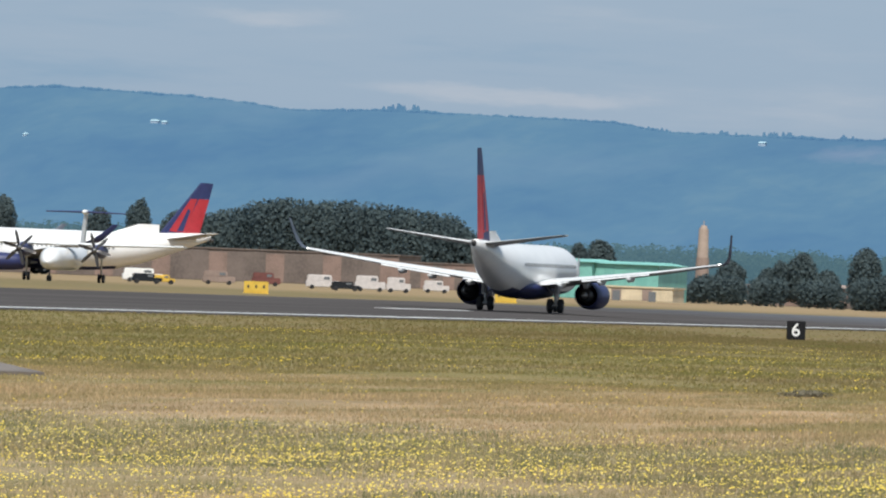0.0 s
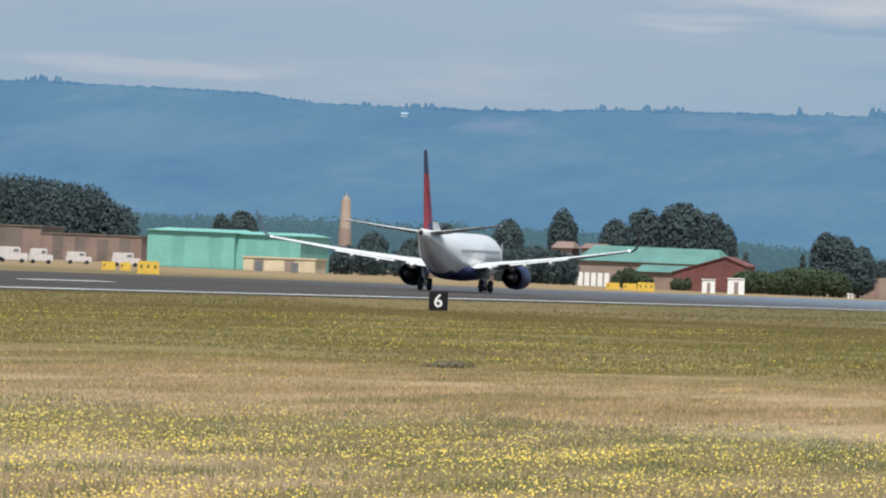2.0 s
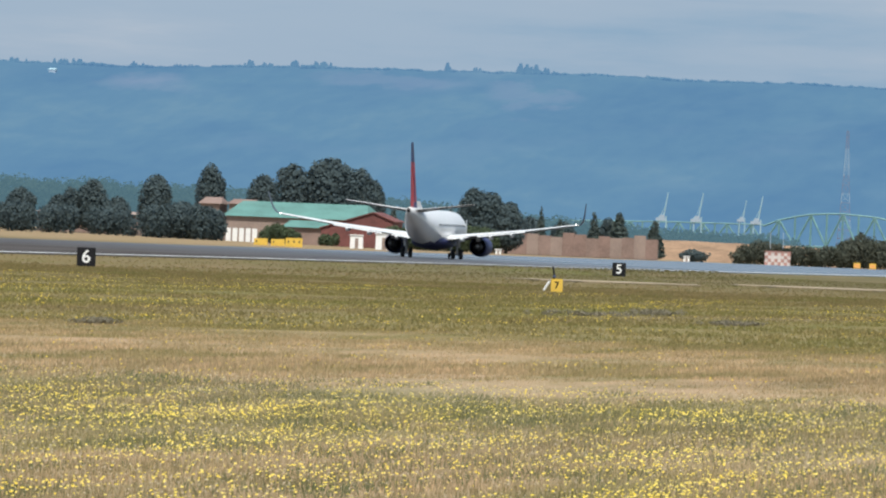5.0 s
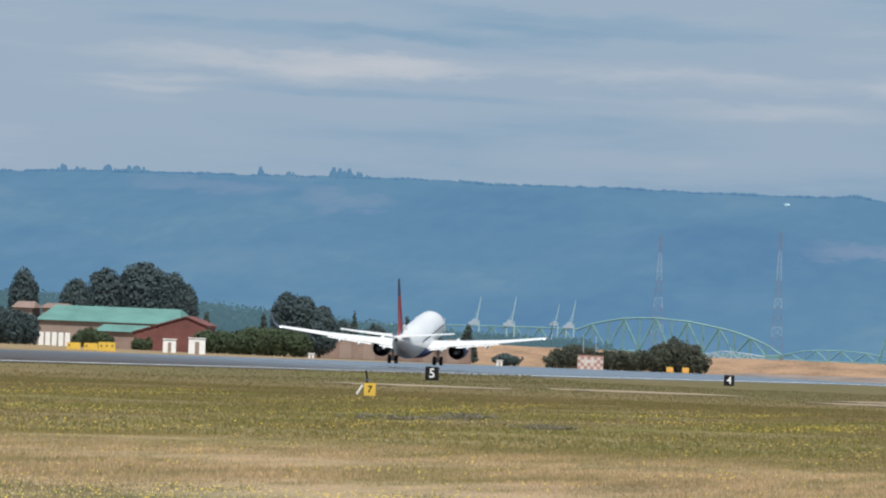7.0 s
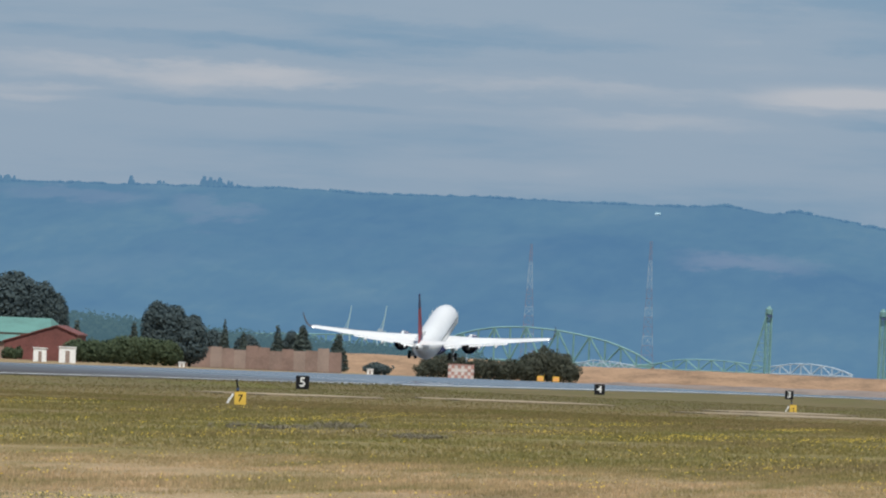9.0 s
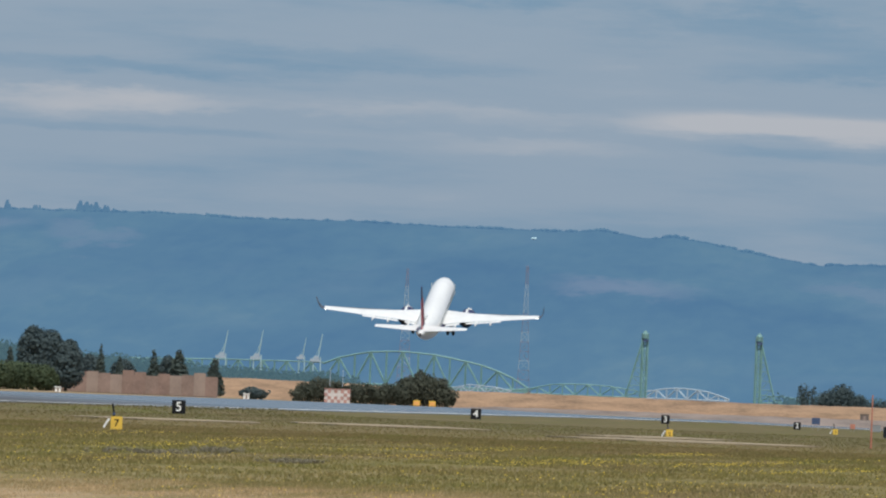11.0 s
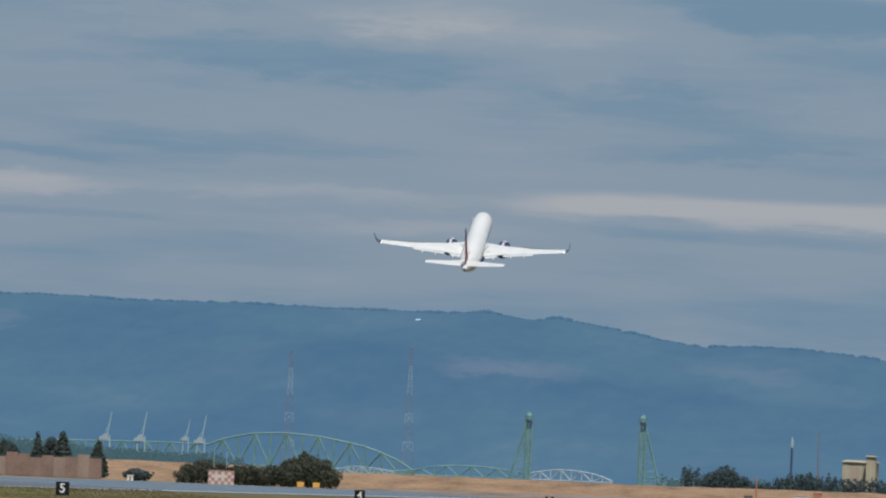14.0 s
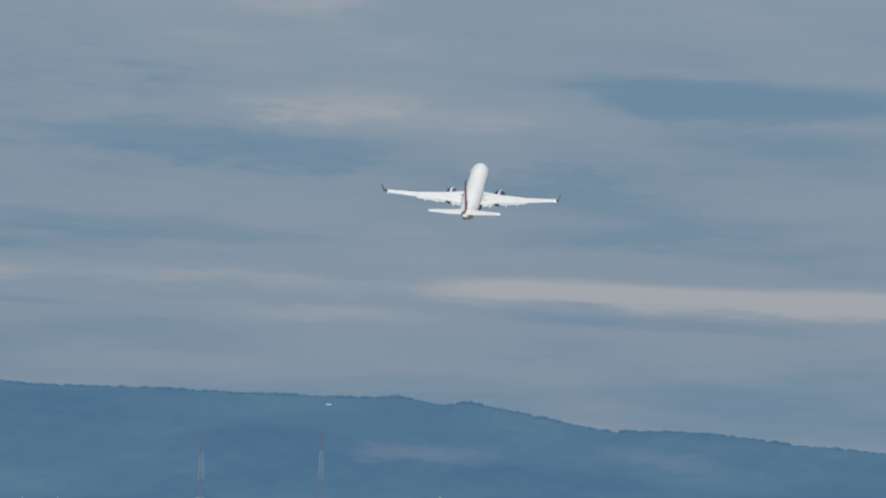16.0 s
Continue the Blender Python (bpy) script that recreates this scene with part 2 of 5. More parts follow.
RED = surface("red_paint", (0.38, 0.022, 0.032), 0.5, vary=0.1)
BARE = surface("bare_metal", (0.42, 0.41, 0.40), 0.35, 0.9, vary=0.1)
HOT = surface("burnt_metal", (0.10, 0.095, 0.095), 0.45, 0.8, vary=0.15)
TYRE = surface("tyre_rubber", (0.020, 0.020, 0.022), 0.85, vary=0.2)
DARK = surface("dark_glass", (0.015, 0.018, 0.022), 0.12, vary=0.05)
SIGN_BLACK = surface("black_sign_face", (0.014, 0.014, 0.016), 0.7, vary=0.15, spec=0.15)
SIGN_WHITE = surface("white_sign_paint", (0.80, 0.80, 0.78), 0.5, vary=0.05)
SIGN_YELLOW = surface("yellow_sign_face", (0.70, 0.46, 0.07), 0.5, vary=0.1)
SIGN_BLUE = surface("dark_blue_paint", (0.05, 0.08, 0.16), 0.5)
STEEL = surface("galvanised_steel", (0.36, 0.37, 0.38), 0.5, 0.6, vary=0.15, scale=6)
RUST = surface("weathered_wire", (0.09, 0.075, 0.065), 0.7, 0.4, vary=0.3, scale=20)
LINE = surface("worn_white_marking", (0.62, 0.62, 0.60), 0.7, vary=0.16, scale=0.5, stretch=(1, 0.2, 1))
CONCRETE = surface("concrete", (0.20, 0.175, 0.165), 0.85, vary=0.12, scale=0.4, bump=0.2)
PAD = surface("weathered_pad", (0.165, 0.140, 0.120), 0.9, vary=0.2, scale=0.5, bump=0.2)
TEAL = surface("teal_sheet_metal", (0.19, 0.46, 0.40), 0.55, vary=0.10, scale=0.25)
TEAL_DARK = surface("teal_fascia", (0.16, 0.41, 0.36), 0.55, vary=0.1, scale=0.25)
ROOF_TEAL = surface("faded_teal_roofing", (0.105, 0.235, 0.205), 0.7, vary=0.14, scale=0.25)
CREAM = surface("cream_wall", (0.62, 0.52, 0.36), 0.8, vary=0.12, scale=0.4)
BRICK = surface("brown_wall", (0.160, 0.128, 0.112), 0.85, vary=0.18, scale=0.2)
BROWN_PANEL = surface("brown_panel", (0.25, 0.175, 0.145), 0.85, vary=0.15, scale=0.3)
RED_PANEL = surface("reddish_panel", (0.235, 0.158, 0.130), 0.85, vary=0.16, scale=0.3)
PALE_PANEL = surface("pale_panel", (0.285, 0.215, 0.18), 0.85, vary=0.12, scale=0.3)
BARN_RED = surface("barn_red_wall", (0.165, 0.058, 0.050), 0.75, vary=0.18, scale=0.3)
TAN_LIGHT = surface("pale_tan_sheeting", (0.43, 0.385, 0.29), 0.8, vary=0.14, scale=0.3)
TAN = surface("tan_concrete", (0.40, 0.315, 0.26), 0.85, vary=0.1, scale=0.2)
GLASS = surface("window_glass", (0.16, 0.17, 0.18), 0.15, vary=0.1)
BRIDGE_GREEN = surface("green_bridge_steel", (0.155, 0.300, 0.300), 0.6, vary=0.12, scale=0.1)
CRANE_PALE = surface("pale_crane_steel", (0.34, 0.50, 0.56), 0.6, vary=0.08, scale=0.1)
# far red and white paint, blended towards the hills' blue to stand for haze
HAZED_RED = surface("haze_tinted_red_steel", (0.20, 0.19, 0.26), 0.6, vary=0.1)
HAZED_WHITE = surface("haze_tinted_white_steel", (0.34, 0.42, 0.50), 0.6, vary=0.05)
FADED_RED = surface("faded_red_paint", (0.42, 0.235, 0.205), 0.7, vary=0.2)
ORANGE = surface("orange_paint", (0.45, 0.18, 0.12), 0.5, vary=0.1)
DRY_BANK = surface("dry_grass_bank", (0.285, 0.180, 0.108), 0.95, vary=0.26, scale=0.30, bump=0.3, stretch=(0.35, 0.2, 2.2))
GRAVEL = surface("gravel_and_dry_weeds", (0.215, 0.170, 0.145), 0.95, vary=0.22, scale=0.3, bump=0.3, stretch=(0.3, 0.2, 2.0))
BARK = surface("bark", (0.07, 0.055, 0.042), 0.9, vary=0.25, scale=3)
# tree foliage colours lifted and blued to stand for two kilometres of haze
LEAF = leafage("haze_blued_broad_leaves", (0.072, 0.104, 0.116), (0.104, 0.138, 0.138))
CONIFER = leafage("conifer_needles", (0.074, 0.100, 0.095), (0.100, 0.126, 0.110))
# blue-green glow added to these leaves for the haze in between
FAR_WOOD = leafage("far_wood_leaves_haze_glow", (0.012, 0.022, 0.016), (0.024, 0.036, 0.024), 1.0, (0.062, 0.122, 0.155))
SHRUB = leafage("shrub_leaves", (0.070, 0.100, 0.060), (0.105, 0.135, 0.075))
WILLOW = leafage("willow_leaves", (0.075, 0.088, 0.068), (0.115, 0.120, 0.090))
STRAW = surface("dry_straw", (0.29, 0.225, 0.14), 0.9, vary=0.15, scale=0.3, stretch=(1, 0.2, 1))
SEED = leafage("dry_seed_heads", (0.46, 0.36, 0.24), (0.78, 0.70, 0.54))
TUFT = leafage("green_tuft_blades", (0.105, 0.128, 0.050), (0.215, 0.230, 0.120))
WEED = leafage("weed_leaves", (0.190, 0.170, 0.120), (0.270, 0.240, 0.170))
HUT_WHITE = surface("chalky_white_paint", (0.58, 0.54, 0.52), 0.7, vary=0.1)
PETAL_DEEP = leafage("deep_yellow_petals", (0.68, 0.48, 0.03), (0.88, 0.68, 0.15))
PETAL = leafage("yellow_petals", (0.84, 0.60, 0.04), (0.96, 0.82, 0.24))
LAMP_WHITE = glow("navigation_light", (1.0, 0.97, 0.9), 6.0)
LAMP_AMBER = glow("amber_light", (1.0, 0.50, 0.16), 0.75)

# ---- mesh helpers ----


def mesh_of(name, bm, material):
    me = bpy.data.meshes.new(name)
    bmesh.ops.recalc_face_normals(bm, faces=bm.faces)
    bm.to_mesh(me)
    bm.free()
    for mt in material if isinstance(material, (list, tuple)) else [material]:
        me.materials.append(mt)
    return me


def part(name, bm, material, parent=None, label="", smooth=False, m=None):
    """Links a bmesh as one mesh object under a thing or a part."""
    me = mesh_of(name, bm, material)
    if smooth:
        for p in me.polygons:
            p.use_smooth = True
    ob = new(name, me)
    if parent is not None:
        ob.parent = parent
    if m is not None:
        ob.matrix_basis = m
    return tagged(ob, label)


def again(ob, m, parent=None):
    """One more object on the same mesh."""
    o = new(ob.name.split(".")[0], ob.data)
    o.parent = parent if parent is not None else ob.parent
    o.matrix_basis = m
    return o


def thing(name, label, category, m=None, group=""):
    ob = new(name)
    if m is not None:
        ob.matrix_basis = m
    return tagged(ob, label, category, group)


def box(bm, x0, x1, y0, y1, z0, z1, bevel=0.0, mat=0):
    made = bmesh.ops.create_cube(bm, size=1.0, matrix=Matrix.LocRotScale(((x0 + x1) / 2, (y0 + y1) / 2, (z0 + z1) / 2), None, (x1 - x0, y1 - y0, z1 - z0)))
    vs = made["verts"]
    for fc in {q for v in vs for q in v.link_faces}:
        fc.material_index = mat
    if bevel:
        bmesh.ops.bevel(bm, geom=list({e for v in vs for e in v.link_edges}), offset=bevel, segments=2, affect="EDGES")
    return bm


def beam(bm, a, b, r, sides=4, r2=None):
    """A straight bar from a to b."""
    a, b = Vector(a), Vector(b)
    d = b - a
    m = Matrix.Translation((a + b) / 2) @ d.to_track_quat("Z", "Y").to_matrix().to_4x4()
    bmesh.ops.create_cone(bm, cap_ends=True, segments=sides, radius1=r, radius2=r if r2 is None else r2, depth=d.length, matrix=m)
    return bm


def loft(bm, rings, close=True):
    """Skins rings of points of equal count; the ends are capped."""
    made = [[bm.verts.new(p) for p in ring] for ring in rings]
    k = len(made[0])
    for r0, r1 in zip(made, made[1:]):
        for i in range(k):
            bm.faces.new((r0[i], r0[(i + 1) % k], r1[(i + 1) % k], r1[i]))
    if close:
        bm.faces.new(made[0])
        bm.faces.new(made[-1])
    return bm


def foil(le, te, x, z, thick, camber=0.0):
    """An aerofoil ring at span x between leading edge and trailing edge."""
    c = le - te
    pts = []
    for s, up in ((0, 0), (0.06, 0.32), (0.25, 0.5), (0.55, 0.42), (1, 0.04), (1, -0.04), (0.55, -0.34), (0.25, -0.42), (0.06, -0.26)):
        pts.append((x, le - c * s, z + thick * up + camber * s * (1 - s) * 4))
    return pts


def tube(bm, stations, sides=24):
    """A round body along y: stations of (y, z of the middle, half width, half height, x)."""
    rings = []
    for y, z, w, h, *x in stations:
        x0 = x[0] if x else 0.0
        rings.append([(x0 + w * math.sin(2 * math.pi * i / sides), y, z + h * math.cos(2 * math.pi * i / sides)) for i in range(sides)])
    return loft(bm, rings)


def bearing(azimuth, d, z=None, height=None):
    """A place d metres along the runway's heading, on a bearing from the camera; its height by metres or by height angle."""
    x = d * math.tan(radians(azimuth))
    if height is not None:
        z = EYE.z + math.hypot(x, d) * math.tan(radians(height))
    if z is None:
        z = ground_z(x, d)
    return Vector((x, d, z))


# ---- the lie of the land ----


def ease(v, table):
    return float(np.interp(v, [p[0] for p in table], [p[1] for p in table]))


def crown_z(y):
    return ease(y, [(600, 1.0), (900, 1.0), (1060, 0.96), (1200, 0.82), (1400, 0.76), (1700, 0.66), (2000, 0.3), (2300, -0.4), (2600, -0.9)])


def ground_z(x, y):
    a, c = -x, crown_z(y)
    turn = math.degrees(math.atan2(x, max(y, 1)))
    low = ease(y, [(1400, 0), (1668, -0.15), (1973, -0.8), (2278, -1.7), (2600, -2.0)])
    far = ease(turn, [(-12, 2.1), (-9.5, 2.1), (-7.6, 1.2), (-6.2, 0.7), (-5.5, 0.5), (-3, 0.3)])
    return ease(a, [(120, low - 0.05), (136, low), (144, c - 0.41), (150, c - 0.40), (171, c - 0.1), (197, c + 0.28), (204, c + 0.36), (226, c + 0.45), (420, max(far, 0.5))])


def build_land():
    xs = np.concatenate([np.linspace(-4200, -520, 40), np.linspace(-470, -240, 12), np.linspace(-226, -116, 34), np.linspace(-112, 60, 44), np.linspace(120, 3000, 16)])
    ys = np.concatenate([np.linspace(-400, 40, 6), np.geomspace(55, 4985, 190)])
    pts, faces = [], []
    for y in ys:
        for x in xs:
            z = ground_z(x, y)
            if -130 < x < 60 and 50 < y < 700:
                z += 0.10 * noise.noise((x * 0.12, y * 0.03, 0)) + 0.05 * noise.noise((x * 0.4, y * 0.12, 3))
            pts.append((x, y, z))
    k = len(xs)
    for j in range(len(ys) - 1):
        for i in range(k - 1):
            faces.append((j * k + i, j * k + i + 1, (j + 1) * k + i + 1, (j + 1) * k + i))
    me = bpy.data.meshes.new("ground")
    me.from_pydata(pts, [], faces)
    me.materials.append(MEADOW)
    tagged(new("ground", me), "wide dry airfield meadow of tan and olive grass", "ground", kind="structure")


def strip(name, a0, a1, y0, y1, lift, material, label, step=20, category="runway"):
    """A paved or painted strip that lies on the runway's crowned surface."""
    bm = bmesh.new()
    cols = np.linspace(a0, a1, max(2, int((a1 - a0) / 6) + 1))
    rows = np.linspace(y0, y1, max(2, int((y1 - y0) / step) + 1))

    def top(a, y):
        return crown_z(y) + 0.0150 * (a - 171) + lift

    grid = [[bm.verts.new((-a, y, top(a, y))) for a in cols] for y in rows]
    for g0, g1 in zip(grid, grid[1:]):
        for i in range(len(cols) - 1):
            bm.faces.new((g0[i], g0[i + 1], g1[i + 1], g1[i]))
    low = bmesh.ops.extrude_face_region(bm, geom=bm.faces[:])
    bmesh.ops.translate(bm, verts=[v for v in low["geom"] if isinstance(v, bmesh.types.BMVert)], vec=(0, 0, -0.2 if lift == 0 else -lift + 0.003))
    return tagged(part(name, bm, material), label, category, kind="structure")


build_land()
strip("runway", 145.5, 198.5, 380, 2680, 0.0, RUNWAY, "long dark grey asphalt runway with white markings")
strip("runway_edge_line", 148.4, 149.5, 380, 2583, 0.035, LINE, "worn white painted runway edge line", category="line")
strip("runway_centre_stripe", 170.3, 171.6, 799, 830, 0.02, LINE, "worn white painted runway centreline stripe", step=12, category="line")


# ---- far hills, as a backdrop beyond the river ----
CREST = [(-22, 0.90), (-14.2, 0.945), (-13.85, 0.970), (-13.2, 0.948), (-12.9, 0.930), (-12.6, 0.893), (-12.1, 0.912), (-11.4, 0.905), (-10.9, 0.895),
         (-10.6, 0.855), (-9.7, 0.850), (-8.9, 0.884), (-8.0, 0.895), (-7.1, 0.906), (-6.8, 0.892), (-6.2, 0.902), (-5.7, 0.893), (-5.1, 0.892),
         (-4.85, 0.903), (-4.63, 0.866), (-4.52, 0.889), (-4.3, 0.858), (-4.0, 0.802), (-3.76, 0.766), (-3.5, 0.775), (-3.2, 0.776), (-2.9, 0.742), (-2.3, 0.703), (4, 0.62)]


def crest(a):
    return ease(a, CREST)


def build_hills():
    bm = bmesh.new()
    rows = []
    for j in range(15):
        s = j / 14
        d = 4150 + 620 * s
        row = []
        for i in range(521):
            a = -22 + 26 * i / 520
            top = crest(a)
            wav = noise.fractal((a * 1.1, s * 2.3, 7), 0.8, 2.0, 4)
            rise = (s ** 0.85) + 0.10 * wav * math.sin(math.pi * s)
            rough = 0.010 * noise.noise((a * 22, s * 6, 2)) * s
            x = d * math.tan(radians(a))
            row.append(bm.verts.new((x, d, 2.9 + math.hypot(x, d) * math.tan(radians(max(0, top * rise + rough))))))
        rows.append(row)
    for r0, r1 in zip(rows, rows[1:]):
        for i in range(520):
            bm.faces.new((r0[i], r0[i + 1], r1[i + 1], r1[i]))
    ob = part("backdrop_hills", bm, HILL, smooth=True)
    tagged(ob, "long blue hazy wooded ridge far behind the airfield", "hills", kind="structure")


build_hills()


def hill_foot(a, height):
    """A spot on the hillside at a bearing and height angle."""
    for k in range(200):
        s = k / 199
        wav = noise.fractal((a * 1.1, s * 2.3, 7), 0.8, 2.0, 4)
        if crest(a) * ((s ** 0.85) + 0.10 * wav * math.sin(math.pi * s)) >= height or k == 199:
            return bearing(a, 4150 + 620 * s, height=height)


def ridge_trees():
    """Woods along the crest: rounded clumps, a few groups of tall single trees."""
    rng = np.random.default_rng(77)
    bm = bmesh.new()
    d = 4768
    for k in range(900):
        a = rng.uniform(-15, -2.2)
        h = rng.uniform(0.002, 0.010) * (1.0 + 1.2 * noise.noise((a * 5.0, 0, 4)))
        p = bearing(a, d, height=crest(a) - 0.008)
        hh = bearing(a, d, height=crest(a) + max(h, 0.001)).z - p.z
        w = hh * rng.uniform(0.5, 1.5) + 0.8
        bmesh.ops.create_icosphere(bm, subdivisions=1, radius=1.0, matrix=Matrix.Translation((p.x, p.y, p.z + hh * 0.4)) @ Matrix.Diagonal((w, w, hh * 0.6, 1.0)))
    groups = [(-12.02, 0.07, 0.040, 12), (-12.1, 0.03, 0.026, 6), (-10.02, 0.10, 0.030, 16), (-10.28, 0.06, 0.024, 8), (-9.68, 0.03, 0.034, 5), (-9.42, 0.06, 0.018, 6), (-9.07, 0.02, 0.044, 4), (-8.98, 0.03, 0.034, 5),
              (-8.83, 0.04, 0.036, 6), (-8.68, 0.05, 0.036, 8), (-8.02, 0.015, 0.056, 4), (-7.87, 0.03, 0.024, 5), (-7.60, 0.045, 0.066, 10), (-7.53, 0.05, 0.036, 8), (-6.9, 0.1, 0.014, 8), (-4.86, 0.04, 0.018, 8), (-10.6, 0.1, 0.018, 8)]
    for mid, wide, tall, count in groups:
        for k in range(count):
            a, h = mid + rng.normal() * wide * 0.6, tall * rng.uniform(0.35, 1.0)
            p, q = bearing(a, d, height=crest(a) - 0.006), bearing(a, d, height=crest(a) + h)
            hh = q.z - p.z
            bmesh.ops.create_cone(bm, cap_ends=False, segments=6, radius1=hh * rng.uniform(0.22, 0.42) + 0.5, radius2=0.14 * hh, depth=hh, matrix=Matrix.Translation((p + q) / 2))
    tagged(part("ridge_trees", bm, HILL), "small trees along the far ridge, blued by a painted haze glow", "trees", kind="stuff")


ridge_trees()


def far_house(a, height, w, h):
    at = hill_foot(a, height)
    s = thing("hill_house", "small white house on the far hillside", "house", Matrix.Translation(at), "houses on the hill")
    part("wall", box(bmesh.new(), -w / 2, w / 2, -1, 3, -1.5, h), HAZED_WHITE, s)
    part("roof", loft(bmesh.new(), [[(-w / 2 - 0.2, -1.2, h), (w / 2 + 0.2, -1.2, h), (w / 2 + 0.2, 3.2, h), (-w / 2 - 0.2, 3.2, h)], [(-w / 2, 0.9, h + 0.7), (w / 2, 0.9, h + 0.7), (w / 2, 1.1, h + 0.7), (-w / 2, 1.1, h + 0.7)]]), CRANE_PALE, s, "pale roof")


for a, e, w, h in ((-13.32, 0.795, 3.4, 1.0), (-13.27, 0.793, 2.0, 0.8), (-10.11, 0.800, 3.0, 1.5), (-5.24, 0.838, 2.0, 0.6), (-14.0, 0.70, 1.6, 0.7)):
    far_house(a, e, w, h)


# ---- aircraft ----


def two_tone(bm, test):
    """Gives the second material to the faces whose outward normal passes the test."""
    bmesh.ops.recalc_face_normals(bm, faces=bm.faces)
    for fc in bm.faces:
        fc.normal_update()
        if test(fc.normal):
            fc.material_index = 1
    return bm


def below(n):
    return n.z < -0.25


def mirrored(pts):
    return [(-x, y, z) for x, y, z in pts]


def airliner(label, m, group=""):
    """A twin-jet airliner, its origin on the ground between the main wheels, nose towards +y."""
    jet = thing("airliner", label, "airplane", m, group)
    body = [(19.55, 2.85, 0.06, 0.06), (19.3, 2.88, 0.42, 0.40), (18.6, 2.95, 0.86, 0.84), (17.4, 3.1, 1.30, 1.35), (15.8, 3.28, 1.66, 1.78), (13.8, 3.38, 1.84, 1.96),
            (11, 3.4, 1.88, 2.0), (-5.5, 3.4, 1.88, 2.0), (-8.5, 3.5, 1.82, 1.9), (-11.5, 3.83, 1.55, 1.6), (-14.2, 4.3, 1.16, 1.2), (-16.6, 4.75, 0.76, 0.82), (-18.4, 5.08, 0.46, 0.52), (-19.4, 5.25, 0.26, 0.30)]
    bm = tube(bmesh.new(), body, 32)
    bm.faces.ensure_lookup_table()
    for fc in bm.faces:
        c = fc.calc_center_median()
        mid = np.interp(-c.y, [-b[0] for b in body], [b[1] for b in body])
        half = np.interp(-c.y, [-b[0] for b in body], [b[3] for b in body])
        low = -0.80 if c.y > -7 else -0.80 - 0.08 * (-7 - c.y)
        fc.material_index = 1 if (c.z - mid) / half < low else 0
    part("fuselage", bm, [PAINT_WHITE, NAVY], jet, "white fuselage with a dark blue belly", True)
    bm = tube(bmesh.new(), [(8.6, 1.95, 0.5, 0.3), (7.2, 1.85, 1.75, 0.75), (3, 1.8, 2.15, 0.85), (-2, 1.82, 2.1, 0.8), (-5, 1.98, 1.5, 0.6), (-6.4, 2.1, 0.4, 0.2)], 20)
    part("belly_fairing", bm, NAVY, jet, "dark blue belly fairing", True)
    part("tail_cone_exhaust", tube(bmesh.new(), [(-19.3, 5.24, 0.24, 0.28), (-19.75, 5.3, 0.17, 0.2)], 14), HOT, jet, "dark exhaust at the tail cone", True)
    part("cockpit_window", box(bmesh.new(), -1.15, 1.15, 17.1, 17.6, 3.55, 4.05, 0.12), DARK, jet)
    bm = box(bmesh.new(), -0.012, 0.012, -0.10, 0.10, -0.14, 0.14, 0.01)
    pane = part("cabin_window", bm, GLASS, jet, "small dark cabin window", m=pose(1.885, 13.0, 3.75))
    for k in range(1, 42):
        again(pane, pose(1.885, 13.0 - 0.51 * k, 3.75))
    for k in range(42):
        again(pane, pose(-1.885, 13.0 - 0.51 * k, 3.75))
    door = part("cabin_door", box(bmesh.new(), -0.012, 0.012, -0.42, 0.42, -0.9, 0.9, 0.02), WING_GREY, jet, "pale grey cabin door", m=pose(1.845, 14.2, 3.6))
    again(door, pose(-1.845, 14.2, 3.6))
    for s in (1, -1):
        def side(pts):
            return pts if s == 1 else mirrored(pts)
        bm = loft(bmesh.new(), [side(foil(6.4, -2.0, 0.9, 2.15, 1.0)), side(foil(5.5, -2.0, 2.1, 2.32, 0.9)), side(foil(3.0, -1.9, 5.6, 2.78, 0.6)), side(foil(0.2, -2.6, 11.0, 3.45, 0.4)), side(foil(-2.0, -3.75, 16.9, 4.35, 0.22))])
        wing = part("wing", two_tone(bm, below), [WING_GREY, SHADED_UNDER_GREY], jet, "pale grey swept wing")
        for x0, x1, y0, y1, z0, z1, c in ((2.1, 4.3, -2.1, -1.95, 2.28, 2.55, 0.8), (5.4, 10.9, -1.9, -2.55, 2.68, 3.4, 0.6)):
            bm = loft(bmesh.new(), [side(foil(y0 + 0.1, y0 - c, x0, z0 - 0.12, 0.2, 0.03)), side(foil(y1 + 0.1, y1 - c * 0.8, x1, z1 - 0.1, 0.15, 0.03))])
            part("flap", two_tone(bm, below), [WING_GREY, SHADED_UNDER_GREY], wing, "extended trailing edge flap")
        for x, y, z in ((3.7, -2.2, 2.25), (6.9, -2.0, 2.62), (9.3, -2.3, 2.95)):
            bm = tube(bmesh.new(), [(y + 2.0, z + 0.1, 0.05, 0.05, s * x), (y + 1.2, z - 0.02, 0.17, 0.24, s * x), (y - 0.6, z - 0.08, 0.16, 0.22, s * x), (y - 1.6, z + 0.0, 0.03, 0.04, s * x)], 10)
            part("flap_fairing", bm, WING_GREY, wing, "canoe-shaped flap fairing", True)
        slat = loft(bmesh.new(), [side(foil(3.2, 2.7, 5.8, 2.74, 0.2)), side(foil(-1.5, -2.0, 16.2, 4.2, 0.12))])
        part("slat", slat, BARE, wing, "bare metal leading edge slat")
        tip = [side(foil(-2.0, -3.75, 16.9, 4.35, 0.22))]
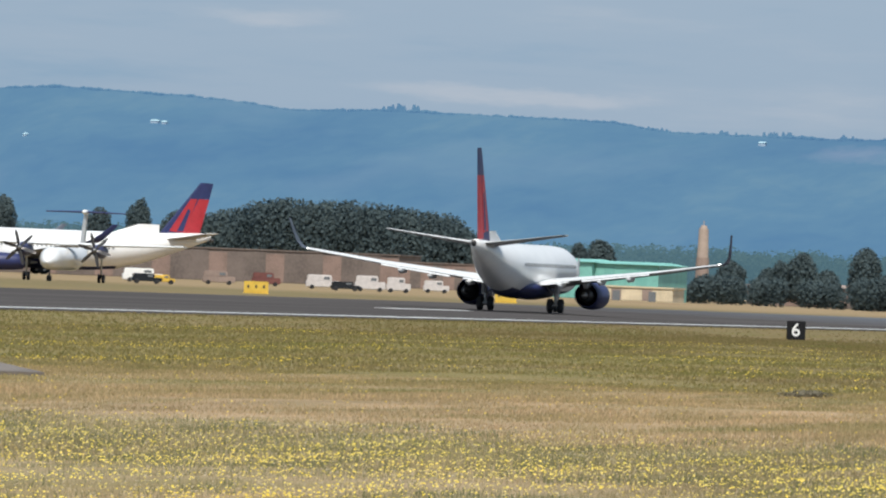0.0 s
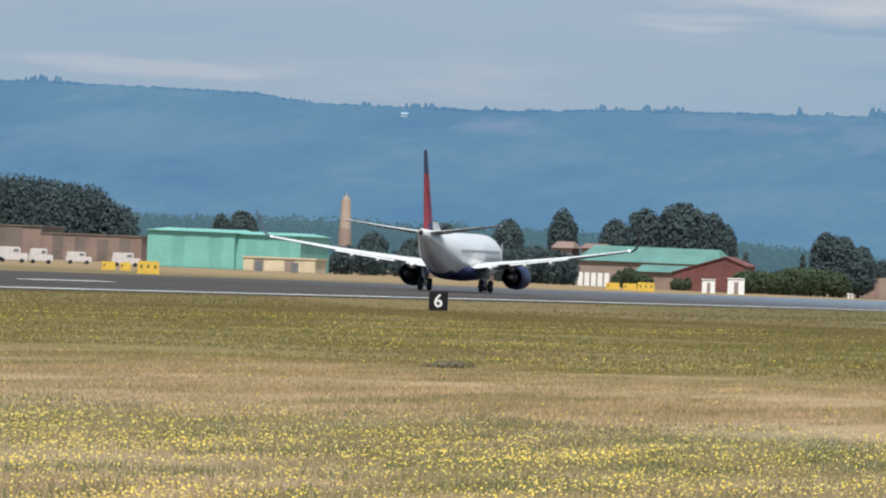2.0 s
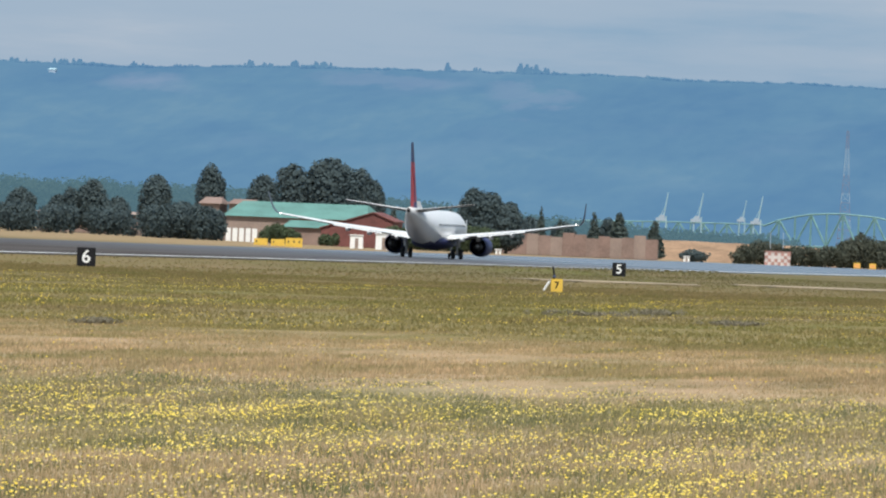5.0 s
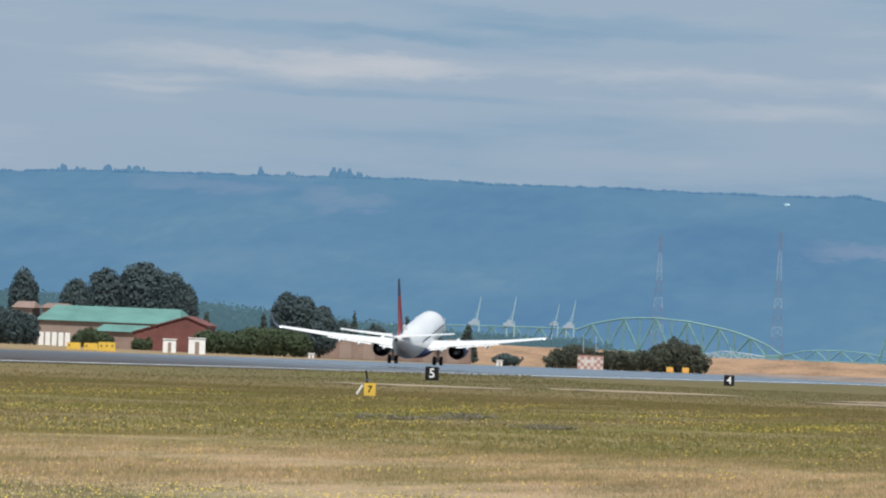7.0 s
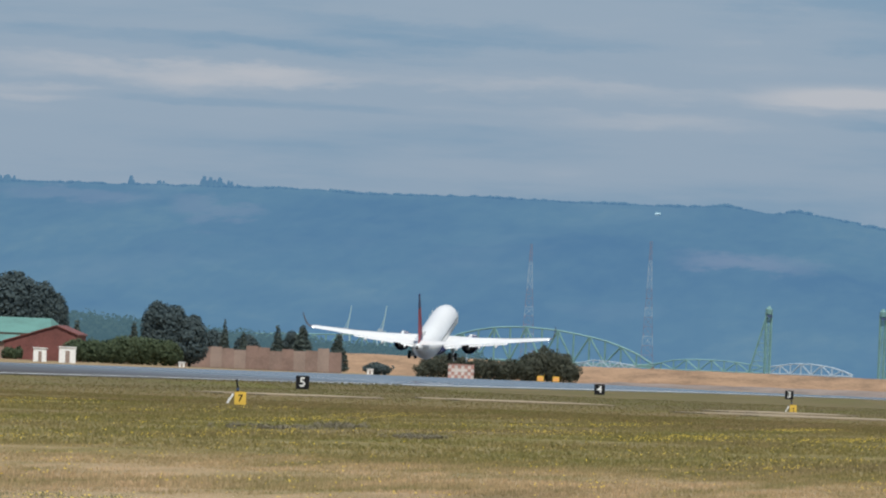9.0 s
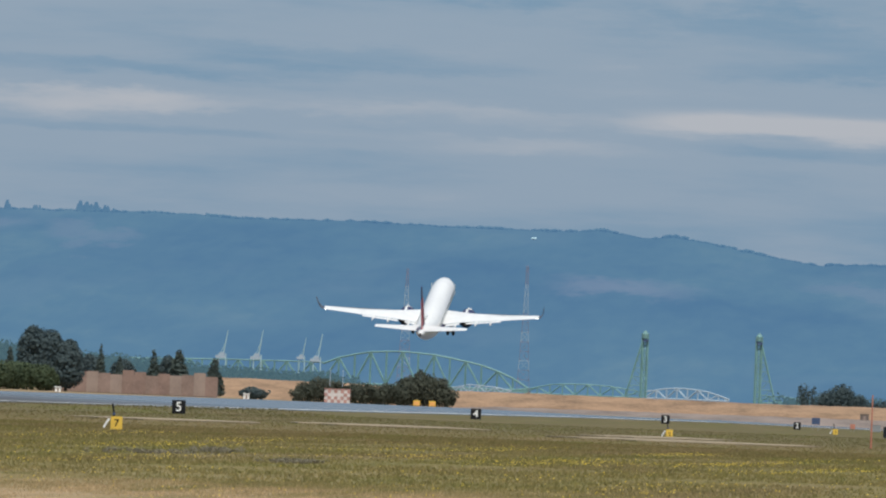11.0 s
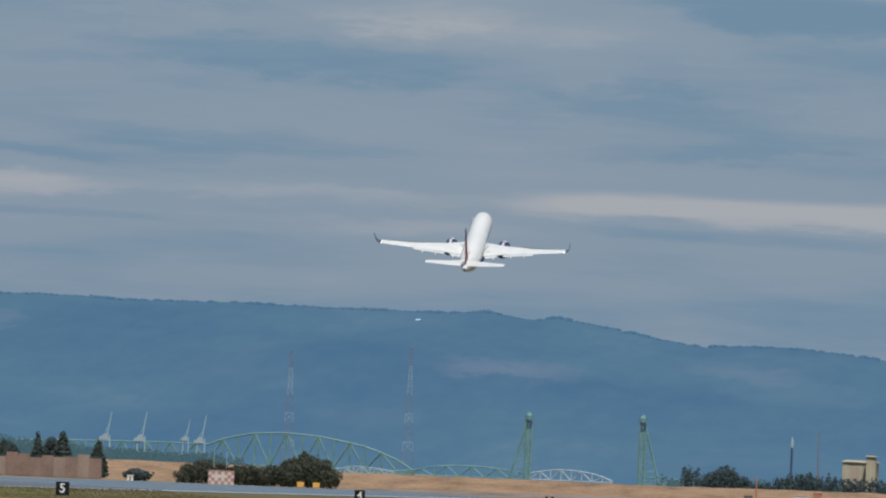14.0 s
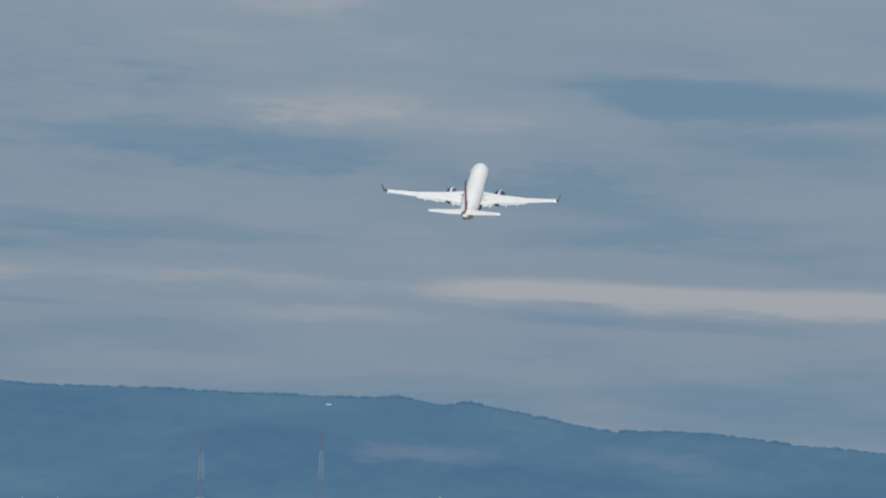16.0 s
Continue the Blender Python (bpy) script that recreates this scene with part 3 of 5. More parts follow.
        for x, z, le, te, th in ((17.25, 4.5, -2.5, -4.0, 0.2), (17.55, 4.95, -3.2, -4.45, 0.17), (17.72, 5.6, -4.0, -5.0, 0.14), (17.95, 6.75, -5.2, -5.85, 0.08)):
            c = le - te
            tip.append(side([(x + th * up * 0.9, le - c * q, z) for q, up in ((0, 0), (0.06, -0.32), (0.25, -0.5), (0.55, -0.42), (1, -0.04), (1, 0.04), (0.55, 0.34), (0.25, 0.42), (0.06, 0.26))]))
        part("winglet", two_tone(loft(bmesh.new(), tip), lambda n: s * n.x < -0.2), [NAVY, WINGLET_GREY], jet, "upturned winglet, dark blue outside and grey inside")
        bm = bmesh.new()
        bmesh.ops.create_icosphere(bm, subdivisions=2, radius=0.06, matrix=Matrix.Translation((s * 16.75, -3.8, 4.38)))
        part("tip_light", bm, LAMP_WHITE, jet, "small white wing tip light")
        # engine: cowl, core and plug
        x = s * 4.83
        bm = bmesh.new()
        rings = []
        for y, r in ((6.8, 0.98), (6.95, 1.06), (6.7, 1.13), (5.2, 1.19), (3.8, 1.14), (2.7, 0.97), (2.65, 0.92), (3.4, 0.9)):
            rings.append([(x + r * math.sin(2 * math.pi * i / 28), y, 1.50 + 0.97 * r * math.cos(2 * math.pi * i / 28)) for i in range(28)])
        cowl = part("engine_cowl", loft(bm, rings, False), NAVY, jet, "dark blue engine cowl with an open nozzle", True)
        part("inlet_lip", tube(bmesh.new(), [(6.98, 1.50, 1.0, 0.97, x), (7.04, 1.50, 1.05, 1.02, x), (6.9, 1.50, 1.13, 1.1, x)], 28), BARE, cowl, "bare metal inlet lip", True)
        part("core_nozzle", tube(bmesh.new(), [(4.6, 1.50, 0.78, 0.76, x), (3.2, 1.50, 0.66, 0.64, x), (1.9, 1.50, 0.44, 0.43, x)], 22), HOT, cowl, "burnt metal core nozzle", True)
        part("exhaust_plug", tube(bmesh.new(), [(2.3, 1.50, 0.36, 0.35, x), (1.8, 1.50, 0.26, 0.25, x), (1.0, 1.50, 0.04, 0.04, x)], 16), BARE, cowl, "pale exhaust plug", True)
        part("fan_disc", tube(bmesh.new(), [(6.1, 1.50, 0.97, 0.95, x), (5.9, 1.50, 0.97, 0.95, x)], 28), HOT, cowl, "dark fan face")
        bm = loft(bmesh.new(), [[(x - 0.2, 6.0, 2.4), (x + 0.2, 6.0, 2.4), (x + 0.2, 2.4, 2.05), (x - 0.2, 2.4, 2.05)], [(x - 0.16, 5.2, 2.95), (x + 0.16, 5.2, 2.95), (x + 0.16, 1.5, 2.7), (x - 0.16, 1.5, 2.7)]])
        part("engine_pylon", bm, WING_GREY, jet, "pale engine pylon")
        # tailplane
        bm = loft(bmesh.new(), [side(foil(-13.6, -17.6, 0.5, 5.28, 0.42)), side(foil(-15.2, -18.2, 2.8, 5.52, 0.3)), side(foil(-17.6, -19.2, 7.15, 6.05, 0.14))])
        # trimmed for take-off, leading edge down
        for v in bm.verts:
            v.co.z -= 0.045 * (v.co.y + 16.6)
        part("tailplane", two_tone(bm, below), [WING_GREY, SHADED_UNDER_GREY], jet, "pale grey tailplane")
        # main gear
        leg = part("gear_leg", beam(beam(bmesh.new(), (0, 0, 0), (0, 0, -2.05), 0.13, 12), (-s * 1.2, 0.1, -0.1), (0, 0, -1.35), 0.07, 8), BARE, jet, "main landing gear leg", m=pose(s * 2.86, 0, 2.6))
        for k in (-0.43, 0.43):
            bm = bmesh.new()
            prof = [(-0.2, 0.40), (-0.19, 0.53), (-0.11, 0.565), (0.11, 0.565), (0.19, 0.53), (0.2, 0.40)]
            loft(bm, [[(k + q, r * math.sin(2 * math.pi * i / 24), -2.035 + r * math.cos(2 * math.pi * i / 24)) for i in range(24)] for q, r in prof])
            part("wheel", bm, TYRE, leg, "black main wheel with tyre")
        part("axle", beam(bmesh.new(), (-0.66, 0, -2.035), (0.66, 0, -2.035), 0.16, 12), BARE, leg, "pale metal axle and hub")
        part("gear_door", box(bmesh.new(), s * 0.25 - 0.02, s * 0.25 + 0.02, -0.45, 0.45, -1.3, -0.05, 0.015), PAINT_WHITE, leg, "white gear door")
        legs.setdefault(jet.name, []).append((leg, s))
    # fin, with a broad red emblem and rudder on navy
    def fin_ring(z, le, te, th):
        c = le - te
        return [(th * up, le - c * q, z) for q, up in ((0, 0), (0.06, 0.35), (0.25, 0.5), (0.6, 0.42), (1, 0.05), (1, -0.05), (0.6, -0.42), (0.25, -0.5), (0.06, -0.35))]
    part("dorsal_fin", loft(bmesh.new(), [fin_ring(5.25, -7.8, -13.5, 0.16), fin_ring(6.3, -11.2, -13.5, 0.14)]), PAINT_WHITE, jet, "white dorsal fillet")
    part("fin", loft(bmesh.new(), [fin_ring(5.2, -13.2, -17.0, 0.26), fin_ring(6.4, -13.8, -17.35, 0.24), fin_ring(10.3, -16.4, -18.45, 0.17), fin_ring(12.75, -18.0, -19.1, 0.12)]), NAVY, jet, "dark blue fin")
    part("rudder", loft(bmesh.new(), [fin_ring(5.6, -15.9, -18.0, 0.24), fin_ring(8.3, -16.9, -18.6, 0.20), fin_ring(10.6, -17.75, -19.1, 0.16)]), RED, jet, "red rudder")
    part("rudder_tip", loft(bmesh.new(), [fin_ring(10.62, -17.75, -19.1, 0.16), fin_ring(12.7, -18.5, -19.5, 0.11)]), NAVY, jet, "dark blue rudder tip")
    for s in (1, -1):
        edge = ((-14.6, 6.3, 0.125), (-16.95, 10.6, 0.092), (-17.7, 10.6, 0.085), (-16.4, 6.1, 0.120))
        bm = loft(bmesh.new(), [[(s * (x - 0.05), y, z) for y, z, x in edge], [(s * (x + 0.012), y, z) for y, z, x in edge]])
        part("fin_emblem", bm, RED, jet, "plain red wedge painted on the fin")
        edge = ((-15.5, 6.3, 0.128), (-16.7, 9.3, 0.108), (-16.95, 9.0, 0.108), (-16.2, 6.3, 0.128))
        bm = loft(bmesh.new(), [[(s * (x - 0.05), y, z) for y, z, x in edge], [(s * (x + 0.022), y, z) for y, z, x in edge]])
        part("fin_notch", bm, NAVY, jet, "dark blue notch in the red wedge")
    # nose gear
    nose = part("nose_gear_leg", beam(bmesh.new(), (0, 0, 0), (0, 0, -1.6), 0.08, 10), BARE, jet, "nose gear leg", m=pose(0, 15.6, 1.95))
    for k in (-0.2, 0.2):
        bm = bmesh.new()
        bmesh.ops.create_cone(bm, cap_ends=True, segments=20, radius1=0.34, radius2=0.34, depth=0.2, matrix=pose(k, 0, -1.6, 0, 90, 0))
        part("nose_wheel", bm, TYRE, nose, "small black nose wheel")
    legs.setdefault(jet.name, []).append((nose, 0))
    return jet


legs = {}
JET = airliner("white twin-engine airliner with red and blue fin, taking off", pose(-171, 852, 1.1))

parked = airliner("white airliner with red and blue fin, parked", Matrix.Identity(4))
PARK_AT = bearing(-13.895, 1760)
parked.matrix_basis = Matrix.Translation(PARK_AT) @ Euler((0, 0, radians(113))).to_matrix().to_4x4() @ Matrix.Diagonal((1.48, 1.48, 1.28, 1.0))
WIDE = Matrix.Translation((0, 0, 3.6)) @ Matrix.Diagonal((1.28, 1.0, 1.28, 1.0)) @ Matrix.Translation((0, 0, -3.6))
for p in parked.children:
    if p.name.split(".")[0] in ("fuselage", "cabin_window", "cabin_door", "cockpit_window", "dorsal_fin"):
        p.matrix_basis = WIDE @ p.matrix_basis


def turboprop(label, m):
    """A high-wing twin turboprop with a T-tail, nose towards +y."""
    craft = thing("turboprop_airliner", label, "airplane", m)
    st = [(14.6, 2.2, 0.1, 0.1), (14.2, 2.25, 0.5, 0.5), (13, 2.4, 0.95, 0.95), (11.2, 2.6, 1.3, 1.32), (-6, 2.65, 1.35, 1.35), (-10, 2.9, 1.1, 1.1), (-14, 3.45, 0.6, 0.65), (-17.2, 3.9, 0.2, 0.25)]
    part("fuselage", tube(bmesh.new(), st, 24), PAINT_WHITE, craft, "white fuselage", True)
    part("cockpit_window", box(bmesh.new(), -0.75, 0.75, 12.1, 12.6, 2.95, 3.3, 0.1), DARK, craft)
    bm = loft(bmesh.new(), [foil(2.1, -0.2, -14.2, 4.5, 0.22), foil(2.7, -0.6, -4.4, 4.35, 0.45), foil(2.7, -0.6, 4.4, 4.35, 0.45), foil(2.1, -0.2, 14.2, 4.5, 0.22)])
    part("wing", bm, WING_GREY, craft, "grey straight high wing")
    bm = loft(bmesh.new(), [[(th * q, le - (le - te) * w, z) for w, q in ((0, 0), (0.3, 0.5), (1, 0.05), (1, -0.05), (0.3, -0.5))] for z, le, te, th in ((3.6, -11.0, -16.2, 0.5), (8.1, -14.6, -17.4, 0.3))])
    part("fin", bm, WING_GREY, craft, "pale grey fin")
    part("tailplane", loft(bmesh.new(), [foil(-15.3, -16.9, -4.7, 8.2, 0.15), foil(-14.6, -17.3, 0, 8.25, 0.3), foil(-15.3, -16.9, 4.7, 8.2, 0.15)]), NAVY, craft, "dark tailplane set on top of the fin")
    part("tail_cap", tube(bmesh.new(), [(-13.9, 8.2, 0.1, 0.1), (-14.6, 8.25, 0.3, 0.3), (-16.8, 8.25, 0.28, 0.26), (-17.6, 8.2, 0.05, 0.05)], 12), PAINT_WHITE, craft, "white fairing on top of the fin", True)
    for s in (1, -1):
        x = 4.4 * s
        nac = part("nacelle", tube(bmesh.new(), [(6.4, 3.75, 0.3, 0.3, x), (5.8, 3.7, 0.5, 0.6, x), (4, 3.65, 0.62, 0.8, x), (0, 3.6, 0.6, 0.8, x), (-3.5, 3.7, 0.2, 0.3, x)], 16), NAVY, craft, "dark blue engine nacelle", True)
        part("spinner", tube(bmesh.new(), [(7.1, 3.75, 0.03, 0.03, x), (6.8, 3.75, 0.2, 0.2, x), (6.4, 3.75, 0.3, 0.3, x)], 12), BARE, nac, "metal spinner", True)
        for k in range(6):
            bm = bmesh.new()
            loft(bm, [[(-w, 0.05 + t, r), (w, -0.05 + t, r), (w, -0.05 - t, r), (-w, 0.05 - t, r)] for r, w, t in ((0.2, 0.1, 0.06), (0.9, 0.2, 0.04), (1.6, 0.19, 0.03), (2.05, 0.1, 0.02))])
            part("propeller_blade", bm, HOT, nac, "dark propeller blade", m=pose(x, 6.55, 3.75, 0, 60 * k + 14, 0))
        leg = part("gear_leg", beam(bmesh.new(), (x, 0.6, 3.1), (x, 0.3, 0.5), 0.12, 10), BARE, craft, "long main gear leg")
        for k in (-0.25, 0.25):
            bm = bmesh.new()
            bmesh.ops.create_cone(bm, cap_ends=True, segments=18, radius1=0.5, radius2=0.5, depth=0.28, matrix=pose(x + k, 0.3, 0.5, 0, 90, 0))
            part("wheel", bm, TYRE, leg, "black main wheel")
    bm = bmesh.new()
    bmesh.ops.create_cone(bm, cap_ends=True, segments=18, radius1=0.34, radius2=0.34, depth=0.5, matrix=pose(0, 12.0, 0.34, 0, 90, 0))
    beam(bm, (0, 12, 0.34), (0, 11.8, 1.7), 0.08, 8)
    part("nose_gear", bm, TYRE, craft, "nose gear with small wheels")
    return craft


Q_AT = bearing(-13.765, 1225)
turboprop("white twin turboprop airliner with dark propellers, parked facing the runway", Matrix.Translation(Q_AT) @ Euler((0, 0, radians(185.5))).to_matrix().to_4x4())


# ---- signs along the runway ----


def glyph(name, text, size, material, parent, m, label):
    cu = bpy.data.curves.new(name, "FONT")
    cu.body, cu.size, cu.align_x, cu.align_y, cu.extrude, cu.offset = text, size, "CENTER", "CENTER", 0.012, 0.012 * size
    tmp = bpy.data.objects.new("tmp", cu)
    me = bpy.data.meshes.new_from_object(tmp)
    bpy.data.objects.remove(tmp)
    me.materials.clear()
    me.materials.append(material)
    ob = new(name, me)
    ob.parent, ob.matrix_basis = parent, m
    return tagged(ob, label)


def distance_sign(text, azimuth, d):
    at = bearing(azimuth, d)
    at.z = ground_z(at.x, at.y)
    s = thing("distance_sign", f"black runway distance sign with a white {text}", "sign", Matrix.Translation(at) @ pose(0, 0, 0, 0, 0, -azimuth * 0.5), "runway distance signs")
    part("sign_box", box(bmesh.new(), -0.66, 0.66, 0, 0.28, 0.06, 1.40, 0.03), SIGN_BLACK, s, "black sign box")
    part("sign_foot", box(box(bmesh.new(), -0.5, -0.4, 0.08, 0.2, -0.15, 0.06), 0.4, 0.5, 0.08, 0.2, -0.15, 0.06), STEEL, s, "steel feet")
    glyph("numeral", text, 1.28, SIGN_WHITE, s, pose(0, -0.012, 0.73, 90, 0, 0), f"white numeral {text}")
    return s


distance_sign("6", -9.893, 754)
distance_sign("5", -7.079, 1059)
distance_sign("4", -5.510, 1364)
distance_sign("3", -4.509, 1668)
distance_sign("2", -3.813, 1973)
distance_sign("1", -3.304, 2278)


def marker(azimuth, d, k, text=""):
    """A small yellow board with a leaning white stake and a dark post beside it."""
    at = bearing(azimuth, d)
    s = thing("marker_sign", "small yellow marker board beside a white stake and dark post", "sign", Matrix.Translation(at) @ Matrix.Scale(k, 4) @ pose(0, 0, 0, 0, 0, -azimuth), "yellow marker boards")
    part("board", box(bmesh.new(), -0.36, 0.36, 0, 0.1, 0.05, 0.86, 0.03), SIGN_YELLOW, s, "yellow board")
    part("board_foot", beam(beam(bmesh.new(), (-0.2, 0.05, -0.2), (-0.2, 0.05, 0.1), 0.025, 6), (0.2, 0.05, -0.2), (0.2, 0.05, 0.1), 0.025, 6), STEEL, s)
    if text:
        glyph("numeral", text, 0.62, SIGN_BLACK, s, pose(0, -0.006, 0.45, 90, 0, 0), "black numeral 7")
    else:
        part("marking", box(box(bmesh.new(), -0.08, 0.14, -0.012, 0.0, 0.44, 0.53), -0.02, 0.12, -0.012, 0.0, 0.16, 0.3), SIGN_BLACK, s, "dark marking bars")
    part("white_stake", beam(bmesh.new(), (-0.78, 0.1, 0.15), (-0.44, 0.1, 0.72), 0.07, 8), SIGN_WHITE, s, "leaning white stake")
    part("dark_post", beam(beam(bmesh.new(), (-0.16, 0.5, -0.2), (-0.18, 0.5, 1.1), 0.07, 8), (-0.18, 0.5, 1.1), (-0.27, 0.5, 1.62), 0.06, 8), SIGN_BLACK, s, "dark post")
    part("post_band", beam(bmesh.new(), (-0.165, 0.5, 0.95), (-0.175, 0.5, 1.1), 0.085, 8), SIGN_BLUE, s, "blue band on the post")


marker(-7.404, 660, 1.0, "7")
marker(-4.485, 960, 0.85)
marker(-3.61, 1330, 0.85)


def guide_sign(azimuth, d, wide, tall, z=None, bars=3):
    at = bearing(azimuth, d, z)
    s = thing("taxiway_sign", "yellow taxiway guidance sign with dark lettering bars", "sign", Matrix.Translation(at) @ pose(0, 0, 0, 0, 0, -azimuth), "yellow taxiway signs")
    part("sign_box", box(bmesh.new(), -wide / 2, wide / 2, 0, 0.3, 0.1, tall, 0.03), SIGN_YELLOW, s, "yellow sign face")
    part("sign_base", box(bmesh.new(), -wide / 2 - 0.05, wide / 2 + 0.05, -0.05, 0.35, -0.3, 0.1, 0.02), SIGN_YELLOW, s, "yellow frangible base")
    for k in range(bars):
        x = -wide * 0.32 + wide * 0.64 * k / max(1, bars - 1)
        part("lettering_bar", box(bmesh.new(), x - 0.10, x + 0.10, -0.012, 0, tall * 0.45, tall * 0.70), BARK, s, "dark lettering bar")


guide_sign(-12.75, 995, 2.3, 1.15)
guide_sign(-11.43, 1090, 2.2, 1.3)
guide_sign(-11.64, 1260, 1.6, 1.0, bars=1)
guide_sign(-11.55, 1255, 1.2, 1.0, bars=1)
guide_sign(-8.80, 1450, 2.3, 1.2)
guide_sign(-8.975, 1490, 1.9, 0.95, bars=1)
guide_sign(-8.885, 1490, 1.9, 0.95, bars=1)


# ---- trees ----


def crown_mesh(name, rng, blobs, leaf, count, material):
    """A crown of many small leaf cards spread through uneven lobes: (x, y, z, rx, rz) each."""
    weight = np.array([b[3] * b[3] * b[4] for b in blobs])
    at = np.array(blobs)[rng.choice(len(blobs), count, p=weight / weight.sum())]

    def unit(v):
        return v / np.linalg.norm(v, axis=1, keepdims=True)
    v = unit(rng.normal(size=(count, 3))) * (rng.uniform(0.35, 1.16, (count, 1)) ** 0.5)
    c = at[:, :3] + v * at[:, [3, 3, 4]]
    # the leaves of a lobe lie roughly along its rounded surface
    face = unit(unit(v / at[:, [3, 3, 4]] * at[:, [3]]) + 0.45 * rng.normal(size=(count, 3)))
    u = unit(np.cross(face, rng.normal(size=(count, 3))))
    w = np.cross(face, u)
    s = 1.12 * leaf * rng.uniform(0.6, 1.4, (count, 1))
    pts = np.stack([c + s * u, c + 0.7 * s * w, c - 0.9 * s * u, c - 0.7 * s * w], 1)
    me = bpy.data.meshes.new(name)
    me.from_pydata(pts.reshape(-1, 3).tolist(), [], np.arange(4 * count).reshape(-1, 4).tolist())
    me.materials.append(material)
    return me


def tree(azimuth, d, top, width, kind="broad", seed=0, label="", base=None, group="airfield trees"):
    """A tree whose crown top reaches the height angle top; width in metres."""
    rng = np.random.default_rng(seed + int(abs(azimuth) * 1000))
    at = bearing(azimuth, d, base)
    high = bearing(azimuth, d, height=top).z - at.z
    if kind == "conifer":
        t = thing("conifer_tree", label or "dark narrow conifer tree", "tree", Matrix.Translation(at), group)
        part("trunk", beam(bmesh.new(), (0, 0, -0.3), (0, 0, high * 0.9), 0.03 * high, 8, 0.01), BARK, t)
        blobs = []
        for k in range(9):
            f = k / 9
            w = width / 2 * (1 - f) ** 0.8
            blobs.append((rng.normal() * 0.08 * w, rng.normal() * 0.08 * w, high * (0.12 + 0.8 * f), max(w, 0.12 * width), high * 0.075))
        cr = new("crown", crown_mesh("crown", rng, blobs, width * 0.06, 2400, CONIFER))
    else:
        t = thing("broadleaf_tree", label or "dark green rounded broadleaf tree", "tree", Matrix.Translation(at), group)
        bm = beam(bmesh.new(), (0, 0, -0.3), (0, 0, high * 0.5), 0.035 * high, 8, 0.02 * high)
        for k in range(4):
            q = 1.6 * k + rng.uniform(0, 1)
            beam(bm, (0, 0, high * 0.35), (width * 0.25 * math.cos(q), width * 0.25 * math.sin(q), high * 0.7), 0.014 * high, 6, 0.006 * high)
        part("trunk", bm, BARK, t, "short trunk with spreading limbs")
        blobs = [(0, 0, high * 0.56, width * 0.40, high * 0.38), (0, 0, high * 0.34, width * 0.44, high * 0.28)]
        for k in range(7):
            q = rng.uniform(0, 6.28)
            r = width * rng.uniform(0.12, 0.3)
            blobs.append((r * math.cos(q), r * math.sin(q), high * rng.uniform(0.3, 0.82), width * rng.uniform(0.14, 0.24), high * rng.uniform(0.1, 0.17)))
        blobs.append((width * rng.uniform(-0.1, 0.1), 0, high * 0.86, width * 0.2, high * 0.13))
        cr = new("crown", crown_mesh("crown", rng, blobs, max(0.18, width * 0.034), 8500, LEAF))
    cr.parent = t
    return t


# the scattered trees behind the runway, by bearing
for a, d, top, w, kind in ((-9.87, 1900, 0.246, 5.2, "broad"), (-9.54, 1900, 0.289, 5.6, "broad"), (-9.25, 2000, 0.354, 5.4, "broad"), (-8.98, 2000, 0.311, 5.6, "broad"),
                           (-8.80, 2050, 0.372, 6.8, "broad"), (-8.63, 2050, 0.415, 8.4, "broad"), (-8.47, 2050, 0.362, 6.6, "broad"), (-8.55, 2070, 0.385, 7.5, "broad"), (-8.38, 2060, 0.30, 4.0, "broad"),
                           (-10.94, 2300, 0.277, 6.4, "broad"), (-11.05, 2350, 0.255, 4.0, "broad"), (-13.38, 2100, 0.399, 5.0, "broad"), (-14.1, 2300, 0.39, 6.0, "broad"),
                           (-13.6, 2300, 0.34, 6.0, "broad"), (-13.2, 2350, 0.34, 6.0, "broad"),
                           (-10.05, 1900, 0.16, 3.6, "broad"), (-9.98, 1900, 0.20, 4.0, "broad"), (-9.74, 1880, 0.16, 4.6, "broad"), (-10.25, 1900, 0.19, 5.0, "broad"),
                           (-7.86, 1900, 0.284, 5.2, "broad"), (-7.78, 1900, 0.262, 6.0, "broad"), (-7.68, 1900, 0.215, 5.5, "broad"),
                           (-7.50, 2150, 0.22, 2.8, "conifer"), (-7.22, 2130, 0.202, 3.2, "conifer"), (-7.085, 2140, 0.208, 5.4, "conifer"), (-6.90, 2130, 0.165, 4.2, "conifer"), (-7.14, 2160, 0.15, 3.6, "broad"), (-7.55, 2160, 0.14, 5.0, "broad"), (-7.38, 2170, 0.12, 5.0, "broad"),
                           (-8.28, 2000, 0.185, 3.0, "conifer"), (-7.98, 2000, 0.19, 3.0, "conifer"), (-7.40, 2050, 0.15, 3.0, "conifer")):
    tree(a, d, top + 0.006, w * (1.3 if kind == "broad" else 1.15), kind)


def thicket(name, label, rows, leaf, material, count, seed, kind="stuff", category="bushes"):
    """A hedge or far wood: leaf cards over lobes given as (bearing, distance, top height angle, half width m)."""
    rng = np.random.default_rng(seed)
    blobs = []
    for a, d, top, w in rows:
        at = bearing(a, d)
        h = max(0.6, bearing(a, d, height=top).z - at.z)
        blobs.append((at.x, at.y, at.z + h * 0.5, w, h * 0.5))
        for k in range(3):
            blobs.append((at.x + rng.uniform(-1, 1) * w, at.y + rng.uniform(-1, 1), at.z + h * rng.uniform(0.25, 0.8), w * 0.45, h * 0.24))
    tagged(new(name, crown_mesh(name, rng, blobs, leaf, count, material)), label, category, kind=kind)


